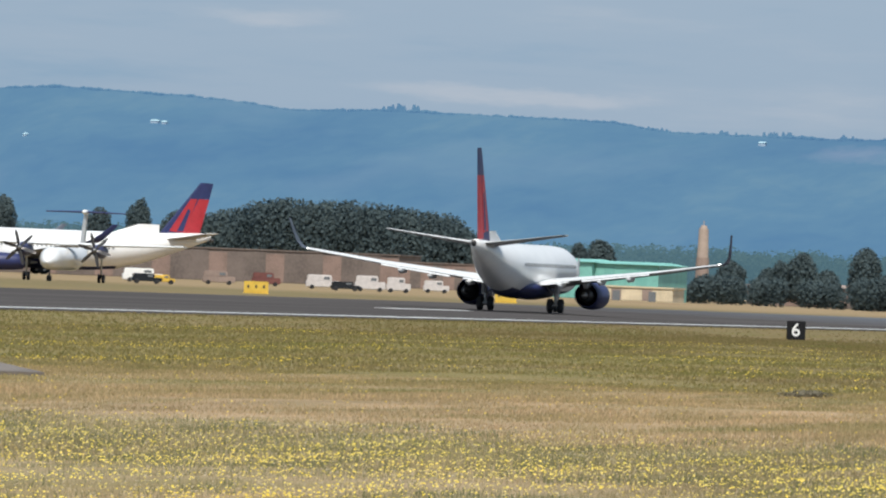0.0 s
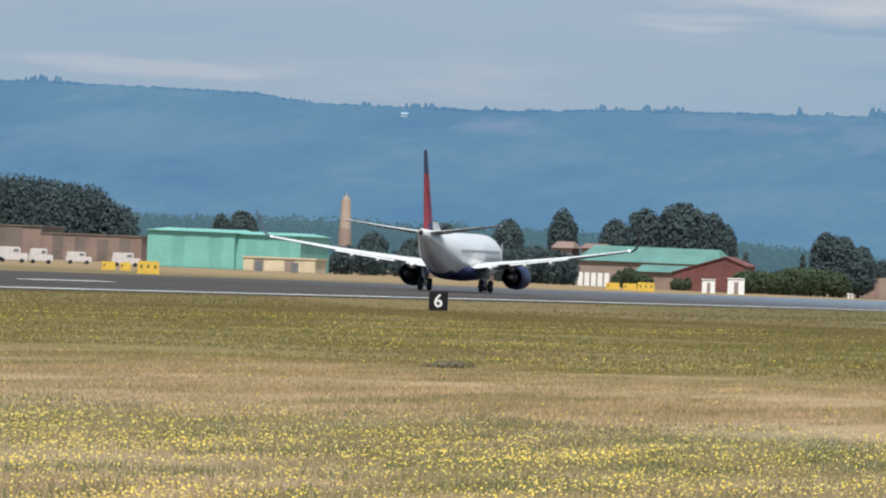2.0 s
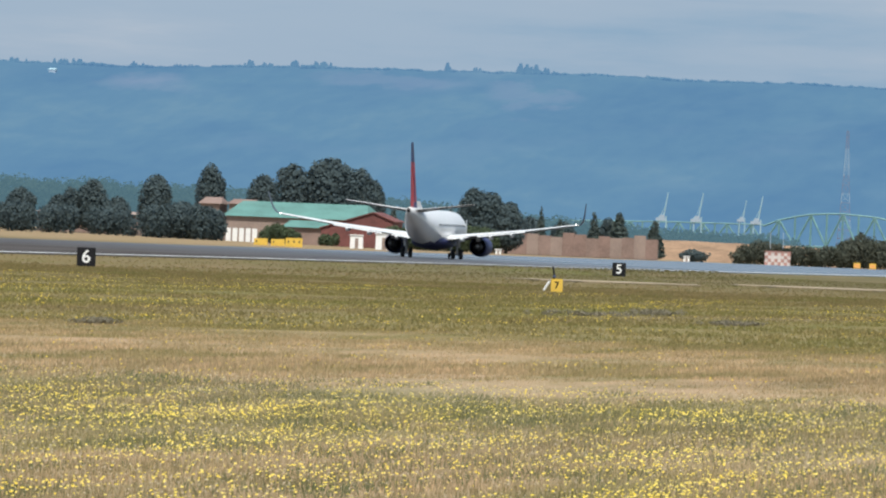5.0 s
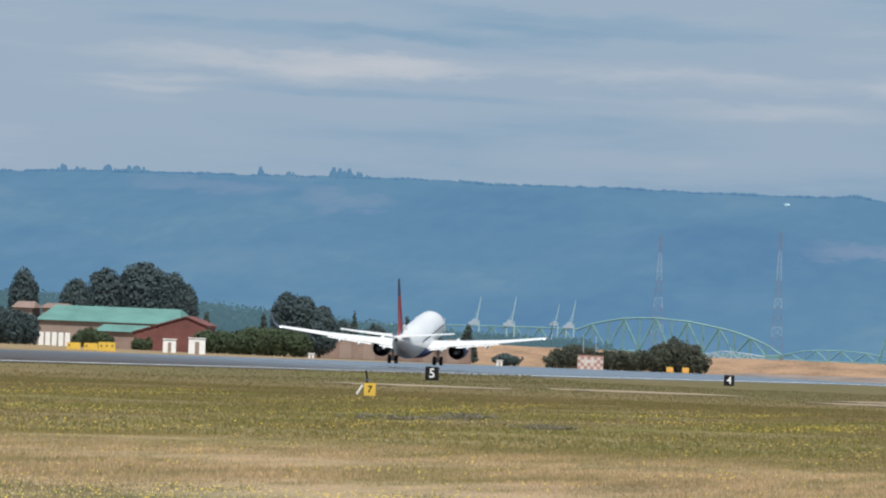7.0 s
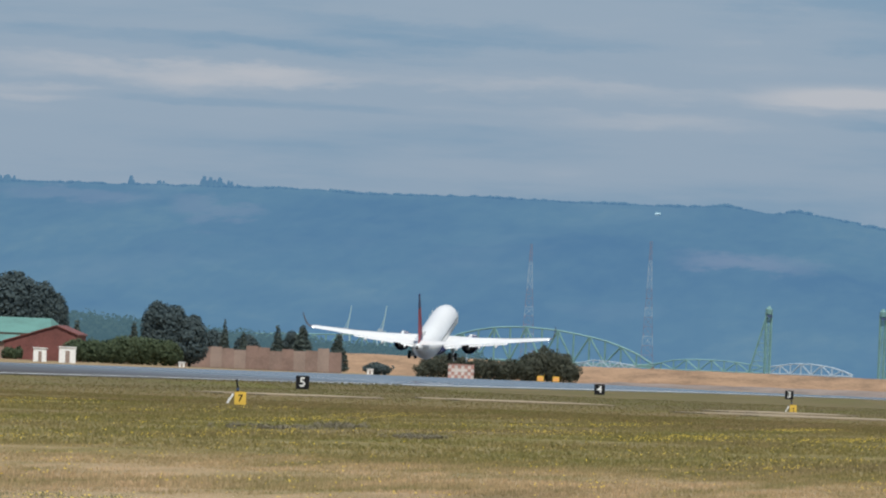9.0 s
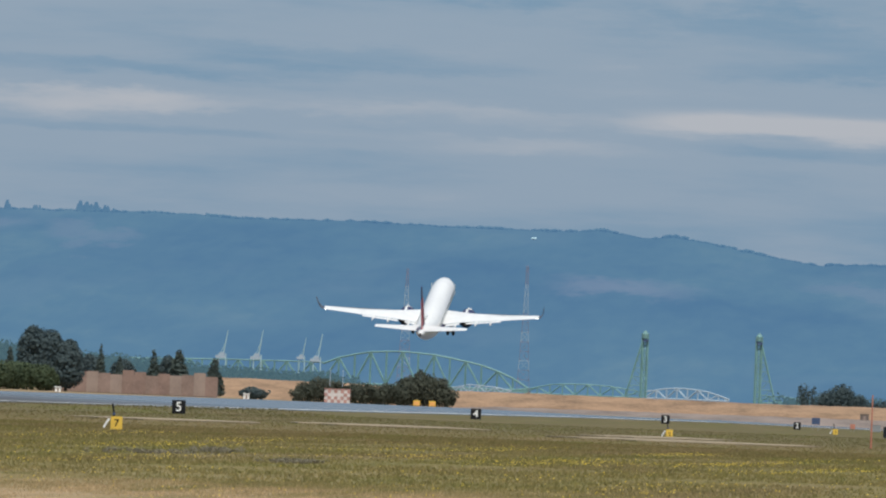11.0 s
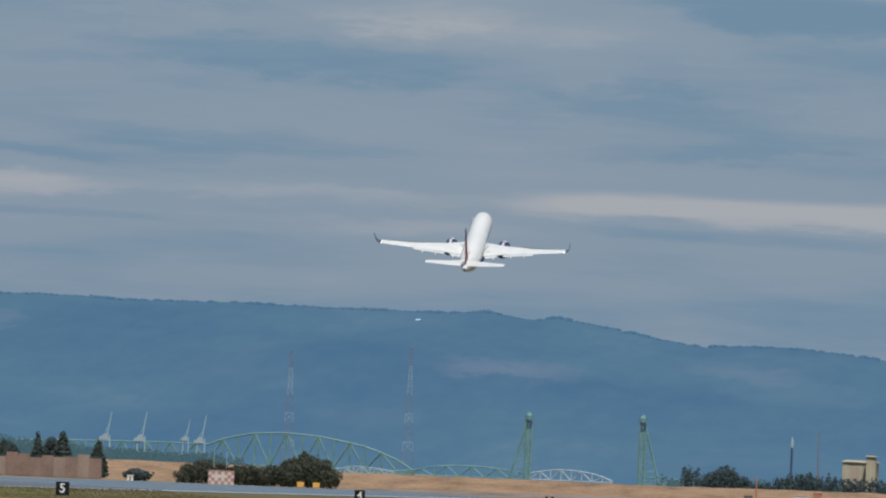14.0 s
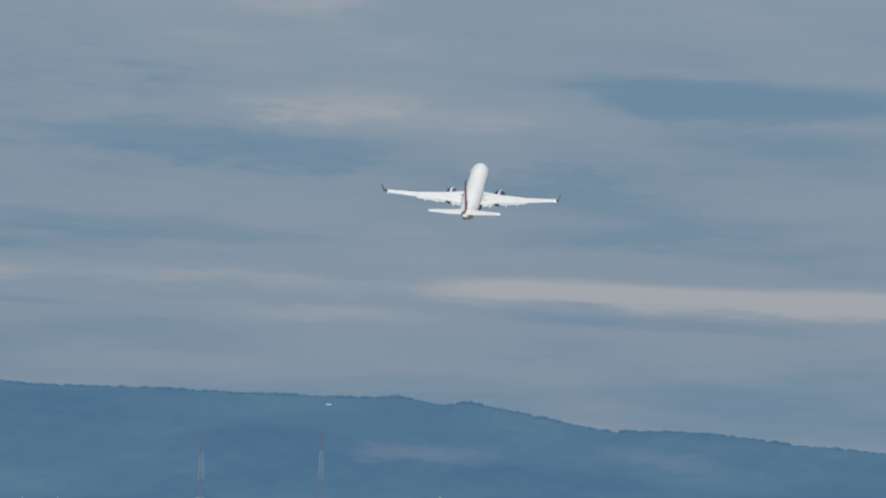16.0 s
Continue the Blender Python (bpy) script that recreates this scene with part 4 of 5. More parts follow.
def span(a0, a1, n, d, tops, w, seed):
    rng = np.random.default_rng(seed)
    return [(a, d + rng.uniform(-15, 15), float(np.interp(a, [t[0] for t in tops], [t[1] for t in tops])) + rng.uniform(-0.018, 0.006), w * rng.uniform(0.75, 1.25)) for a in np.linspace(a0, a1, n)]


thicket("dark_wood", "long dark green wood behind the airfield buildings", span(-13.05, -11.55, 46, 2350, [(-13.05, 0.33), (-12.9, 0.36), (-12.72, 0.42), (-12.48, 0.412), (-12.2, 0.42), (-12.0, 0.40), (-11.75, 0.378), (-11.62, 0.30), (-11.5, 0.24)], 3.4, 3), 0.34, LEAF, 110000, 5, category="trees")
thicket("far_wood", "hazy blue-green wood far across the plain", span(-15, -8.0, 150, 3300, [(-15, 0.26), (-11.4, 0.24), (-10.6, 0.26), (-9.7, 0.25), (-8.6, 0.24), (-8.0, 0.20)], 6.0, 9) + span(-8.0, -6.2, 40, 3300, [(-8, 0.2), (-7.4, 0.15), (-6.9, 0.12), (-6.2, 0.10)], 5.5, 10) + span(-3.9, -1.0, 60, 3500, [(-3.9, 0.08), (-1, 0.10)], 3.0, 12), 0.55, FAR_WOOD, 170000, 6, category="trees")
thicket("hedge", "dark scattered bushes along the airfield edge", span(-10.47, -10.20, 10, 1800, [(-10.47, 0.06), (-10.36, 0.13), (-10.2, 0.11)], 1.5, 20) + span(-10.13, -9.98, 5, 1810, [(-10.2, 0.10), (-9.98, 0.12)], 1.3, 22) + span(-9.86, -9.66, 6, 1820, [(-9.86, 0.09), (-9.72, 0.13), (-9.66, 0.06)], 1.2, 23) + span(-9.58, -9.2, 14, 1800, [(-9.58, 0.12), (-9.4, 0.15), (-9.2, 0.12)], 1.6, 26), 0.24, LEAF, 26000, 21)
thicket("bushes", "green bushes and undergrowth beyond the runway", span(-8.30, -7.76, 17, 1780, [(-8.35, 0.06), (-8.1, 0.08), (-7.9, 0.10), (-7.76, 0.06)], 1.7, 24), 0.22, SHRUB, 16000, 25)
thicket("willow_bushes", "dark grey-green willow bushes beside the runway end", span(-6.46, -5.98, 14, 2300, [(-6.48, -0.01), (-6.36, 0.085), (-6.24, 0.05), (-6.1, 0.06), (-5.98, 0.05)], 1.7, 30) + span(-5.92, -5.66, 10, 2300, [(-5.92, 0.07), (-5.8, 0.125), (-5.7, 0.10), (-5.64, 0.04)], 1.8, 32), 0.26, WILLOW, 20000, 31)
thicket("end_bushes", "dark trees and scrub at the far end of the field", span(-3.80, -3.73, 4, 2850, [(-3.8, 0.13), (-3.73, 0.14)], 1.0, 40) + span(-3.69, -3.46, 9, 2850, [(-3.69, 0.09), (-3.58, 0.15), (-3.46, 0.07)], 2.2, 41) + span(-3.38, -2.6, 24, 2850, [(-3.38, 0.07), (-3.2, 0.12), (-2.6, 0.10)], 1.5, 42), 0.28, LEAF, 24000, 43)
thicket("lone_bush", "dark round bush against a pale bank", [(-6.70, 2050, 0.004, 1.9), (-6.66, 2050, -0.006, 1.6)], 0.22, LEAF, 1800, 50, kind="", category="bush")


# ---- buildings and structures beyond the runway ----


def shed(name, label, category, a0, a1, d, top, deep, wall, roof, rise=0.8, panels=0, panel_mat=None, base=None):
    """A long low building facing the runway: walls, a pitched or flat roof and wall panels as parts."""
    p0, p1 = bearing(a0, d), bearing(a1, d)
    z0 = (ground_z(p0.x, d) + ground_z(p1.x, d)) / 2 if base is None else base
    w = p1.x - p0.x
    h = bearing((a0 + a1) / 2, d, height=top).z - z0
    s = thing(name, label, category, Matrix.Translation((p0.x, d, z0)))
    eave = h - rise
    bare = name == "blast_wall"
    part("wall", box(bmesh.new(), 0, w, 0, deep, -0.4, eave * (0.86 if bare else 1.0)), wall, s)
    if rise > 0:
        bm = loft(bmesh.new(), [[(-0.4, -0.5, eave), (w + 0.4, -0.5, eave), (w + 0.4, deep + 0.5, eave), (-0.4, deep + 0.5, eave)], [(w * 0.06, deep * 0.45, h), (w * 0.94, deep * 0.45, h), (w * 0.94, deep * 0.55, h), (w * 0.06, deep * 0.55, h)]])
        part("roof", bm, roof, s, "shallow pitched roof")
    elif not bare:
        part("roof", box(bmesh.new(), -0.2, w + 0.2, -0.2, deep + 0.2, eave, eave + 0.25), roof, s, "flat roof edge")
    if panels:
        pw = w / panels
        for k in range(panels):
            part("wall_panel", box(bmesh.new(), k * pw + 0.02 * pw, (k + 1) * pw - 0.02 * pw, -0.05, 0.6 if bare else 0.0, 0.1, eave * (0.97 - 0.06 * ((k * 7) % 3) + (0.10 if bare and k % 5 in (1, 2) else 0)), 0.02), panel_mat[k % len(panel_mat)], s)
    return s, w, eave


# brown terminal-side buildings with parked vehicles before them
s, w, e = shed("service_building", "long low brown service building", "building", -14.6, -12.0, 2050, 0.145, 20, BRICK, BRICK, 0.0, 26, [BRICK, BROWN_PANEL, BRICK])
s, w, e = shed("service_building", "low brown service building with pale doors", "building", -12.0, -11.47, 2000, 0.112, 18, BROWN_PANEL, BRICK, 0.0, 9, [BROWN_PANEL, BRICK])
shed("hangar", "large mint-teal sheet metal hangar", "hangar", -11.44, -10.98, 1750, 0.172, 26, TEAL, TEAL, 0.55, 7, [TEAL, TEAL, TEAL_DARK])
shed("hangar", "mint-teal sheet metal hangar extension", "hangar", -10.975, -10.63, 1752, 0.166, 26, TEAL, TEAL, 0.5, 6, [TEAL, TEAL_DARK, TEAL])
s, w, e = shed("annex", "low cream annex with dark doors", "building", -10.93, -10.55, 1720, 0.028, 10, CREAM, CREAM, 0.0, 7, [CREAM, PALE_PANEL, CREAM])
for k in (1, 4):
    part("door", box(bmesh.new(), w * k / 6, w * k / 6 + 1.2, -0.14, -0.08, 0, e * 0.75), GLASS, s, "dark door")
s, w, e = shed("green_roofed_hall", "pale hall with a shallow teal metal roof", "building", -9.17, -8.42, 1850, 0.168, 22, PALE_PANEL, ROOF_TEAL, 2.7)
for k in range(5):
    part("garage_door", box(bmesh.new(), 0.3 + 1.15 * k, 1.15 + 1.15 * k, -0.08, 0, 0, 2.4, 0.03), SIGN_WHITE, s, "white garage door")
s, w, e = shed("lean_to", "low lean-to shed with a teal metal roof", "building", -8.86, -8.52, 1830, 0.075, 9, BROWN_PANEL, ROOF_TEAL, 1.2)


def barn(a0, a1, d, top):
    p0, p1 = bearing(a0, d), bearing(a1, d)
    w, z0 = p1.x - p0.x, ground_z((p0.x + p1.x) / 2, d)
    h = bearing(a1, d, height=top).z - z0
    s = thing("barn", "weathered red barn with an uneven gable", "barn", Matrix.Translation((p0.x, d, z0)))
    front = [(0, -0.3), (w, -0.3), (w, h * 0.78), (w * 0.72, h), (0, h * 0.52)]
    part("wall", loft(bmesh.new(), [[(x, 0, z) for x, z in front], [(x, 11, z) for x, z in front]]), BARN_RED, s, "red boarded wall")
    for k in range(9):
        x0, x1 = w * k / 9 + 0.05, w * (k + 1) / 9 - 0.05
        zt = float(np.interp((x0 + x1) / 2, [0, w * 0.72, w], [h * 0.52, h, h * 0.78])) - 0.3
        part("siding_board", box(bmesh.new(), x0, x1, -0.07, 0, 0.05, zt, 0.02), BARN_RED, s)
    for (xa, za), (xb, zb) in (((-0.3, h * 0.50), (w * 0.72, h)), ((w * 0.72, h), (w + 0.3, h * 0.75))):
        bm = loft(bmesh.new(), [[(xa, -0.3, za + 0.02), (xa, 11.3, za + 0.02), (xa, 11.3, za + 0.2), (xa, -0.3, za + 0.2)], [(xb, -0.3, zb + 0.02), (xb, 11.3, zb + 0.02), (xb, 11.3, zb + 0.2), (xb, -0.3, zb + 0.2)]])
        part("roof", bm, BARN_RED, s, "red metal roof slope")


shed("house", "pale house with a shallow roof among the trees", "house", -9.30, -9.20, 1960, 0.180, 9, PALE_PANEL, BROWN_PANEL, 1.2)
shed("house", "low pinkish-brown house among the trees", "house", -9.15, -9.02, 1960, 0.175, 9, PALE_PANEL, RED_PANEL, 0.9)
shed("storage_shed", "long low grey-brown storage shed behind bushes", "building", -10.16, -9.45, 1990, 0.085, 12, BRICK, PALE_PANEL, 0.6, 8, [BRICK, PALE_PANEL, BROWN_PANEL])
shed("works_building", "pale tan works building at the field's far end", "building", -2.97, -2.79, 2890, 0.200, 12, TAN_LIGHT, TAN_LIGHT, 0.6, 4, [TAN_LIGHT, TAN, TAN_LIGHT])
shed("works_tower", "pale tan hoist tower of a works building", "building", -2.845, -2.795, 2884, 0.226, 4, TAN_LIGHT, TAN_LIGHT, 0.3)
barn(-8.66, -8.28, 1800, 0.128)
thicket("shrubs", "green shrubs before the green-roofed hall", span(-8.96, -8.80, 6, 1790, [(-9, 0.02), (-8.9, 0.05), (-8.8, 0.02)], 1.3, 60) + span(-8.64, -8.58, 3, 1780, [(-8.7, 0.01), (-8.5, 0.01)], 0.9, 61), 0.2, SHRUB, 5000, 62)
s, w, e = shed("blast_wall", "weathered brown and pale panelled wall beyond the runway", "wall", -7.76, -6.88, 1950, 0.058, 1.2, BROWN_PANEL, BROWN_PANEL, 0.0, 14, [RED_PANEL, BROWN_PANEL, RED_PANEL, PALE_PANEL, BROWN_PANEL, PALE_PANEL, RED_PANEL])


def bank(name, label, a0, a1, d, tops, material):
    """A dry grass embankment, its top line given by bearing."""
    bm = bmesh.new()
    rows = []
    for k in range(0, 121):
        a = a0 + (a1 - a0) * k / 120
        t = float(np.interp(a, [q[0] for q in tops], [q[1] for q in tops])) + 0.004 * noise.noise((a * 9, 0, 5))
        x0 = d * math.tan(radians(a))
        z = EYE.z + math.hypot(x0, d + 14) * math.tan(radians(t))
        g = ground_z(x0, d) - 0.3
        prof = [(d - 4, g), (d + 4, g + (z - g) * 0.45), (d + 12, z - 0.15), (d + 16, z), (d + 30, z - 0.1), (d + 40, g)]
        rows.append([bm.verts.new((yy * math.tan(radians(a)), yy, zz + (0.12 * noise.noise((a * 30, yy * 0.4, 1)) if 0 < i < 5 else 0))) for i, (yy, zz) in enumerate(prof)])
    for r0, r1 in zip(rows, rows[1:]):
        for i in range(5):
            bm.faces.new((r0[i], r0[i + 1], r1[i + 1], r1[i]))
    tagged(part(name, bm, material, smooth=True), label, "embankment", kind="structure")


bank("embankment_east", "long dry orange-tan grass embankment", -7.1, -1.5, 2760, [(-7.1, 0.05), (-6.3, 0.045), (-5.64, 0.028), (-5.0, 0.028), (-4.4, 0.026), (-4.0, 0.022), (-3.4, 0.028), (-1.5, 0.03)], DRY_BANK)
bank("gravel_berm", "low grey-brown gravel berm before the embankment", -5.9, -1.5, 2722, [(-5.9, -0.075), (-5.4, -0.05), (-4.4, -0.045), (-3.4, -0.04), (-1.5, -0.04)], GRAVEL)


def control_tower(a, d):
    at = bearing(a, d)
    h = bearing(a, d, height=0.384).z - at.z
    s = thing("tower", "tall slender tan concrete tower", "tower", Matrix.Translation(at))
    part("shaft", beam(bmesh.new(), (0, 0, -0.3), (0, 0, h * 0.55), 1.5, 14, 1.35), PALE_PANEL, s)
    part("upper_shaft", beam(bmesh.new(), (0, 0, h * 0.55), (0, 0, h * 0.93), 1.2, 14, 1.0), TAN, s, "narrower upper shaft")
    part("cap", beam(bmesh.new(), (0, 0, h * 0.93), (0, 0, h * 0.97), 0.75, 14, 0.6), TAN, s, "stepped tan cap")
    part("aerial", beam(bmesh.new(), (0, 0, h * 0.97), (0, 0, h * 1.03), 0.1, 6), TAN, s)


control_tower(-10.40, 2250)


def silo(a, d, top):
    """A pale concrete silo with a banded head and loading pipes."""
    at = bearing(a, d)
    h = bearing(a, d, height=top).z - at.z
    s = thing("silo", "tall pale weathered concrete silo with a banded head", "silo", Matrix.Translation(at))
    part("shaft", beam(bmesh.new(), (0, 0, -0.3), (0, 0, h * 0.87), 3.9, 24, 3.35), HUT_WHITE, s)
    part("head", beam(bmesh.new(), (0, 0, h * 0.87), (0, 0, h * 0.985), 3.5, 24, 3.5), HUT_WHITE, s, "banded silo head")
    part("roof", beam(bmesh.new(), (0, 0, h * 0.985), (0, 0, h), 3.65, 24, 3.3), STEEL, s, "grey roof slab")
    for f in (0.875, 0.925):
        part("band", beam(bmesh.new(), (0, 0, h * f), (0, 0, h * f + 0.25), 3.6, 24, 3.6), STEEL, s, "grey steel band")
    for x in (-1.2, 0.6):
        part("pipe", beam(bmesh.new(), (x, -4.0, 0), (x, -3.6, h * 0.86), 0.22, 8), STEEL, s, "grey loading pipe")


silo(-2.395, 2900, 0.398)


def van(a, d, mat, label, long=5.2, high=2.3, category="van", z=None):
    at = bearing(a, d, z)
    s = thing(category, label, category, Matrix.Translation(at) @ pose(0, 0, 0, 0, 0, -a + 4) @ Matrix.Scale(0.85, 4))
    part("body", box(box(bmesh.new(), -long / 2, long / 2, -0.9, 0.9, 0.35, high * 0.62, 0.12), -long * 0.46, long * 0.26, -0.82, 0.82, high * 0.55, high, 0.15), mat, s)
    part("side_window", box(bmesh.new(), long * 0.02, long * 0.2, -0.845, -0.82, high * 0.68, high * 0.88), GLASS, s)
    for k in (-0.32, 0.32):
        bm = bmesh.new()
        bmesh.ops.create_cone(bm, cap_ends=True, segments=14, radius1=0.36, radius2=0.36, depth=1.86, matrix=pose(long * k, 0, 0.36, 90, 0, 0))
        part("axle_wheels", bm, TYRE, s, "black wheels")


for a, d, mt, lab, lo, hi in ((-12.40, 1500, HUT_WHITE, "white service van on the apron", 5.6, 2.4), (-12.15, 1480, HUT_WHITE, "white service van on the apron", 5.0, 2.6), (-12.0, 1490, HUT_WHITE, "white box truck on the apron", 4.0, 2.5),
                              (-12.28, 1440, DARK, "dark parked car on the apron", 4.8, 1.5), (-11.55, 1560, HUT_WHITE, "white parked truck on the apron", 5.0, 2.4), (-11.80, 1600, HUT_WHITE, "white parked van on the apron", 4.6, 2.2),
                              (-13.33, 1330, DARK, "dark parked car on the apron", 4.6, 1.5), (-13.35, 1420, SIGN_WHITE, "white service truck on the apron", 6.5, 2.2), (-12.95, 1500, PALE_PANEL, "pale service truck on the apron", 5.5, 2.3), (-12.70, 1560, BARN_RED, "red service truck on the apron", 5.0, 2.3), (-13.24, 1340, SIGN_YELLOW, "yellow baggage tug on the apron", 3.4, 1.4)):
    van(a, d, mt, lab, lo, hi)


def cabin(a, d, wide, high, mat, label, z=None, deep=2.2, name="cabin"):
    at = bearing(a, d, z)
    s = thing(name, label, "cabin", Matrix.Translation(at) @ pose(0, 0, 0, 0, 0, -a))
    part("wall", box(bmesh.new(), -wide / 2, wide / 2, 0, deep, -0.2, high, 0.04), mat, s)
    part("roof", box(bmesh.new(), -wide / 2 - 0.12, wide / 2 + 0.12, -0.12, deep + 0.12, high, high + 0.14, 0.03), mat, s)
    part("door", box(bmesh.new(), -wide * 0.12, wide * 0.14, -0.05, 0.0, 0.05, high * 0.8), PALE_PANEL, s, "pale door")
    return s


cabin(-8.47, 1560, 1.9, 1.9, SIGN_WHITE, "small white equipment cabin")
cabin(-8.325, 1540, 2.4, 2.2, SIGN_WHITE, "small white equipment cabin")
cabin(-6.725, 1960, 1.1, 0.9, SIGN_WHITE, "low white equipment box")
cabin(-7.72, 1640, 0.9, 0.65, SIGN_WHITE, "low white equipment box")


def checker_hut(a, d):
    at = bearing(a, d)
    s = thing("checkered_hut", "red and white checkered equipment hut with thin aerials", "hut", Matrix.Translation(at) @ pose(0, 0, 0, 0, 0, -a) @ Matrix.Scale(1.25, 4))
    part("wall", box(bmesh.new(), -2.0, 2.0, 0, 2.4, -0.3, 2.1, 0.12), HUT_WHITE, s, "white hut walls")
    for i in range(8):
        for k in range(4):
            if (i + k) % 2 == 0 and (k != 2 or i in (0, 6)):
                part("red_panel", box(bmesh.new(), -2.0 + 0.5 * i, -1.5 + 0.5 * i, -0.03, 0.02, 0.05 + 0.5 * k, 0.55 + 0.5 * k), FADED_RED, s, "faded red painted panel")
    part("roof", box(bmesh.new(), -2.05, 2.05, -0.05, 2.5, 2.1, 2.24), FADED_RED, s, "red roof edge")
    for x in (-1.2, 0.75):
        part("aerial", beam(bmesh.new(), (x, 1, 2.6), (x, 1, 5.2), 0.05, 6), HAZED_WHITE, s, "thin pale aerial")


checker_hut(-6.245, 2080)


def approach_light(a, d, mat, lab, w=0.8, h=0.7):
    at = bearing(a, d)
    s = thing("light_unit", lab, "light", Matrix.Translation(at) @ pose(0, 0, 0, 0, 0, -a) @ Matrix.Scale(1.35, 4), "amber light units")
    part("housing", box(bmesh.new(), -w / 2 - 0.1, w / 2 + 0.1, 0, 0.5, 0.1, h + 0.25, 0.05), SIGN_YELLOW, s)
    part("lens", box(bmesh.new(), -w / 2, w / 2, -0.03, 0, 0.25, h + 0.1), mat, s, "lit amber lens")
    part("stand", beam(beam(bmesh.new(), (-0.2, 0.2, -0.3), (-0.2, 0.2, 0.15), 0.04, 6), (0.2, 0.2, -0.3), (0.2, 0.2, 0.15), 0.04, 6), STEEL, s)


for a in (-5.825, -5.742):
    approach_light(a, 2120, LAMP_AMBER, "amber runway light unit on short legs")


# ---- river port and bridges far off ----


def gantry(a, d, top, foot):
    at = bearing(a, d)
    zt, zf = bearing(a, d, height=top).z - at.z, bearing(a, d, height=foot).z - at.z
    s = thing("harbour_crane", "pale blue-white harbour crane with raised jib", "crane", Matrix.Translation(at), "harbour cranes")
    u = (zt - zf) / 14.0
    bm = bmesh.new()
    for x in (-2.2, 2.2):
        beam(bm, (x * u, 0, -0.5), (x * u * 0.8, 0, zf + 2.0 * u), 0.35 * u, 6)
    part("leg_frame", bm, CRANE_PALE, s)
    part("cab", box(box(bmesh.new(), -3.4 * u, 1.6 * u, -u, u, zf - 0.5 * u, zf + 1.1 * u, 0.1 * u), -1.4 * u, 1.0 * u, -u, u, zf + 1.1 * u, zf + 2.6 * u, 0.1 * u), HAZED_WHITE, s, "white machinery house")
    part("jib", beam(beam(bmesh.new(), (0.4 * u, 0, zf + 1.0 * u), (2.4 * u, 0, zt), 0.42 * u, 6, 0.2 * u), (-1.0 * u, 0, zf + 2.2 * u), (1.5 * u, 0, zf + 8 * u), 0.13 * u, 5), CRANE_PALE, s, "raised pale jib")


for a, top in ((-6.86, 0.298), (-6.675, 0.305), (-6.44, 0.275), (-6.36, 0.300)):
    gantry(a, 3700, top, 0.155 if top > 0.28 else 0.165)


def truss(label, a0, a1, d, deck, rise, panels, thick, arched=True, mat=None):
    """A through-truss river bridge span: chords, posts, diagonals and portal bracing."""
    p0, p1 = bearing(a0, d, height=deck), bearing(a1, d, height=deck)
    s = thing("truss_span", label, "bridge", Matrix.Translation(p0), "river bridge spans")
    w = p1.x - p0.x
    drop = p1.z - p0.z

    def top(f):
        if not arched:
            return rise
        return rise * float(np.interp(f, [q[0] for q in arched], [q[1] for q in arched]))
    steel = mat or BRIDGE_GREEN
    for row in (0.0, 3.0):
        for k in range(panels):
            f0, f1 = k / panels, (k + 1) / panels
            lo0, lo1 = (w * f0, row, drop * f0), (w * f1, row, drop * f1)
            hi0, hi1 = (w * f0, row, drop * f0 + top(f0)), (w * f1, row, drop * f1 + top(f1))
            part("lower_chord", beam(bmesh.new(), lo0, lo1, thick, 4), steel, s)
            part("upper_chord", beam(bmesh.new(), hi0, hi1, thick, 4), steel, s)
            if k:
                part("truss_post", beam(bmesh.new(), lo0, hi0, thick * 0.7, 4), steel, s)
            part("diagonal_brace", beam(bmesh.new(), *((lo0, hi1) if k % 2 == 0 else (hi0, lo1)), thick * 0.8, 4), steel, s)
    part("deck", box(bmesh.new(), 0, w, -0.2, 3.2, -0.9 + min(0, drop), -0.3), mat or BRIDGE_GREEN, s, "bridge deck")
    n = max(2, int(w / 14))
    for k in range(n + 1):
        f = k / n
        part("pier", beam(bmesh.new(), (w * f, 1.5, drop * f - 0.5), (w * f, 1.5, drop * f - 9.0), 0.8, 8), CONCRETE, s, "concrete pier")
    return s


truss("long green arched truss span of a river bridge", -6.33, -5.24, 3900, 0.045, 12.2, 13, 0.28, [(0, 0.55), (0.1, 0.8), (0.25, 0.97), (0.4, 1.0), (0.55, 0.93), (0.75, 0.72), (0.9, 0.42), (1, 0.05)])
truss("long flat green truss approach of a river bridge", -7.35, -6.33, 3920, 0.06, 6.2, 16, 0.24, [(0, 0.8), (0.5, 0.95), (1, 1.0)])
truss("low green truss spans of the lift bridge", -5.26, -4.66, 4050, 0.030, 4.2, 9, 0.2, [(0, 0.3), (0.25, 0.9), (0.5, 1.0), (0.75, 0.9), (1, 0.55)])
truss("pale lift span truss between the towers", -4.62, -4.18, 4050, 0.030, 4.0, 8, 0.22, [(0, 0.6), (0.3, 1.0), (0.55, 0.98), (0.8, 0.7), (1, 0.15)], HAZED_WHITE)
truss("low green truss spans of the lift bridge", -4.02, -3.75, 4050, 0.030, 2.6, 5, 0.2, [(0, 1.0), (0.5, 0.9), (1, 0.5)])
truss("pale lift span truss between the towers", -5.64, -5.33, 3600, 0.022, 2.6, 7, 0.16, [(0, 0.5), (0.3, 1.0), (0.7, 0.8), (1, 0.4)], HAZED_WHITE)


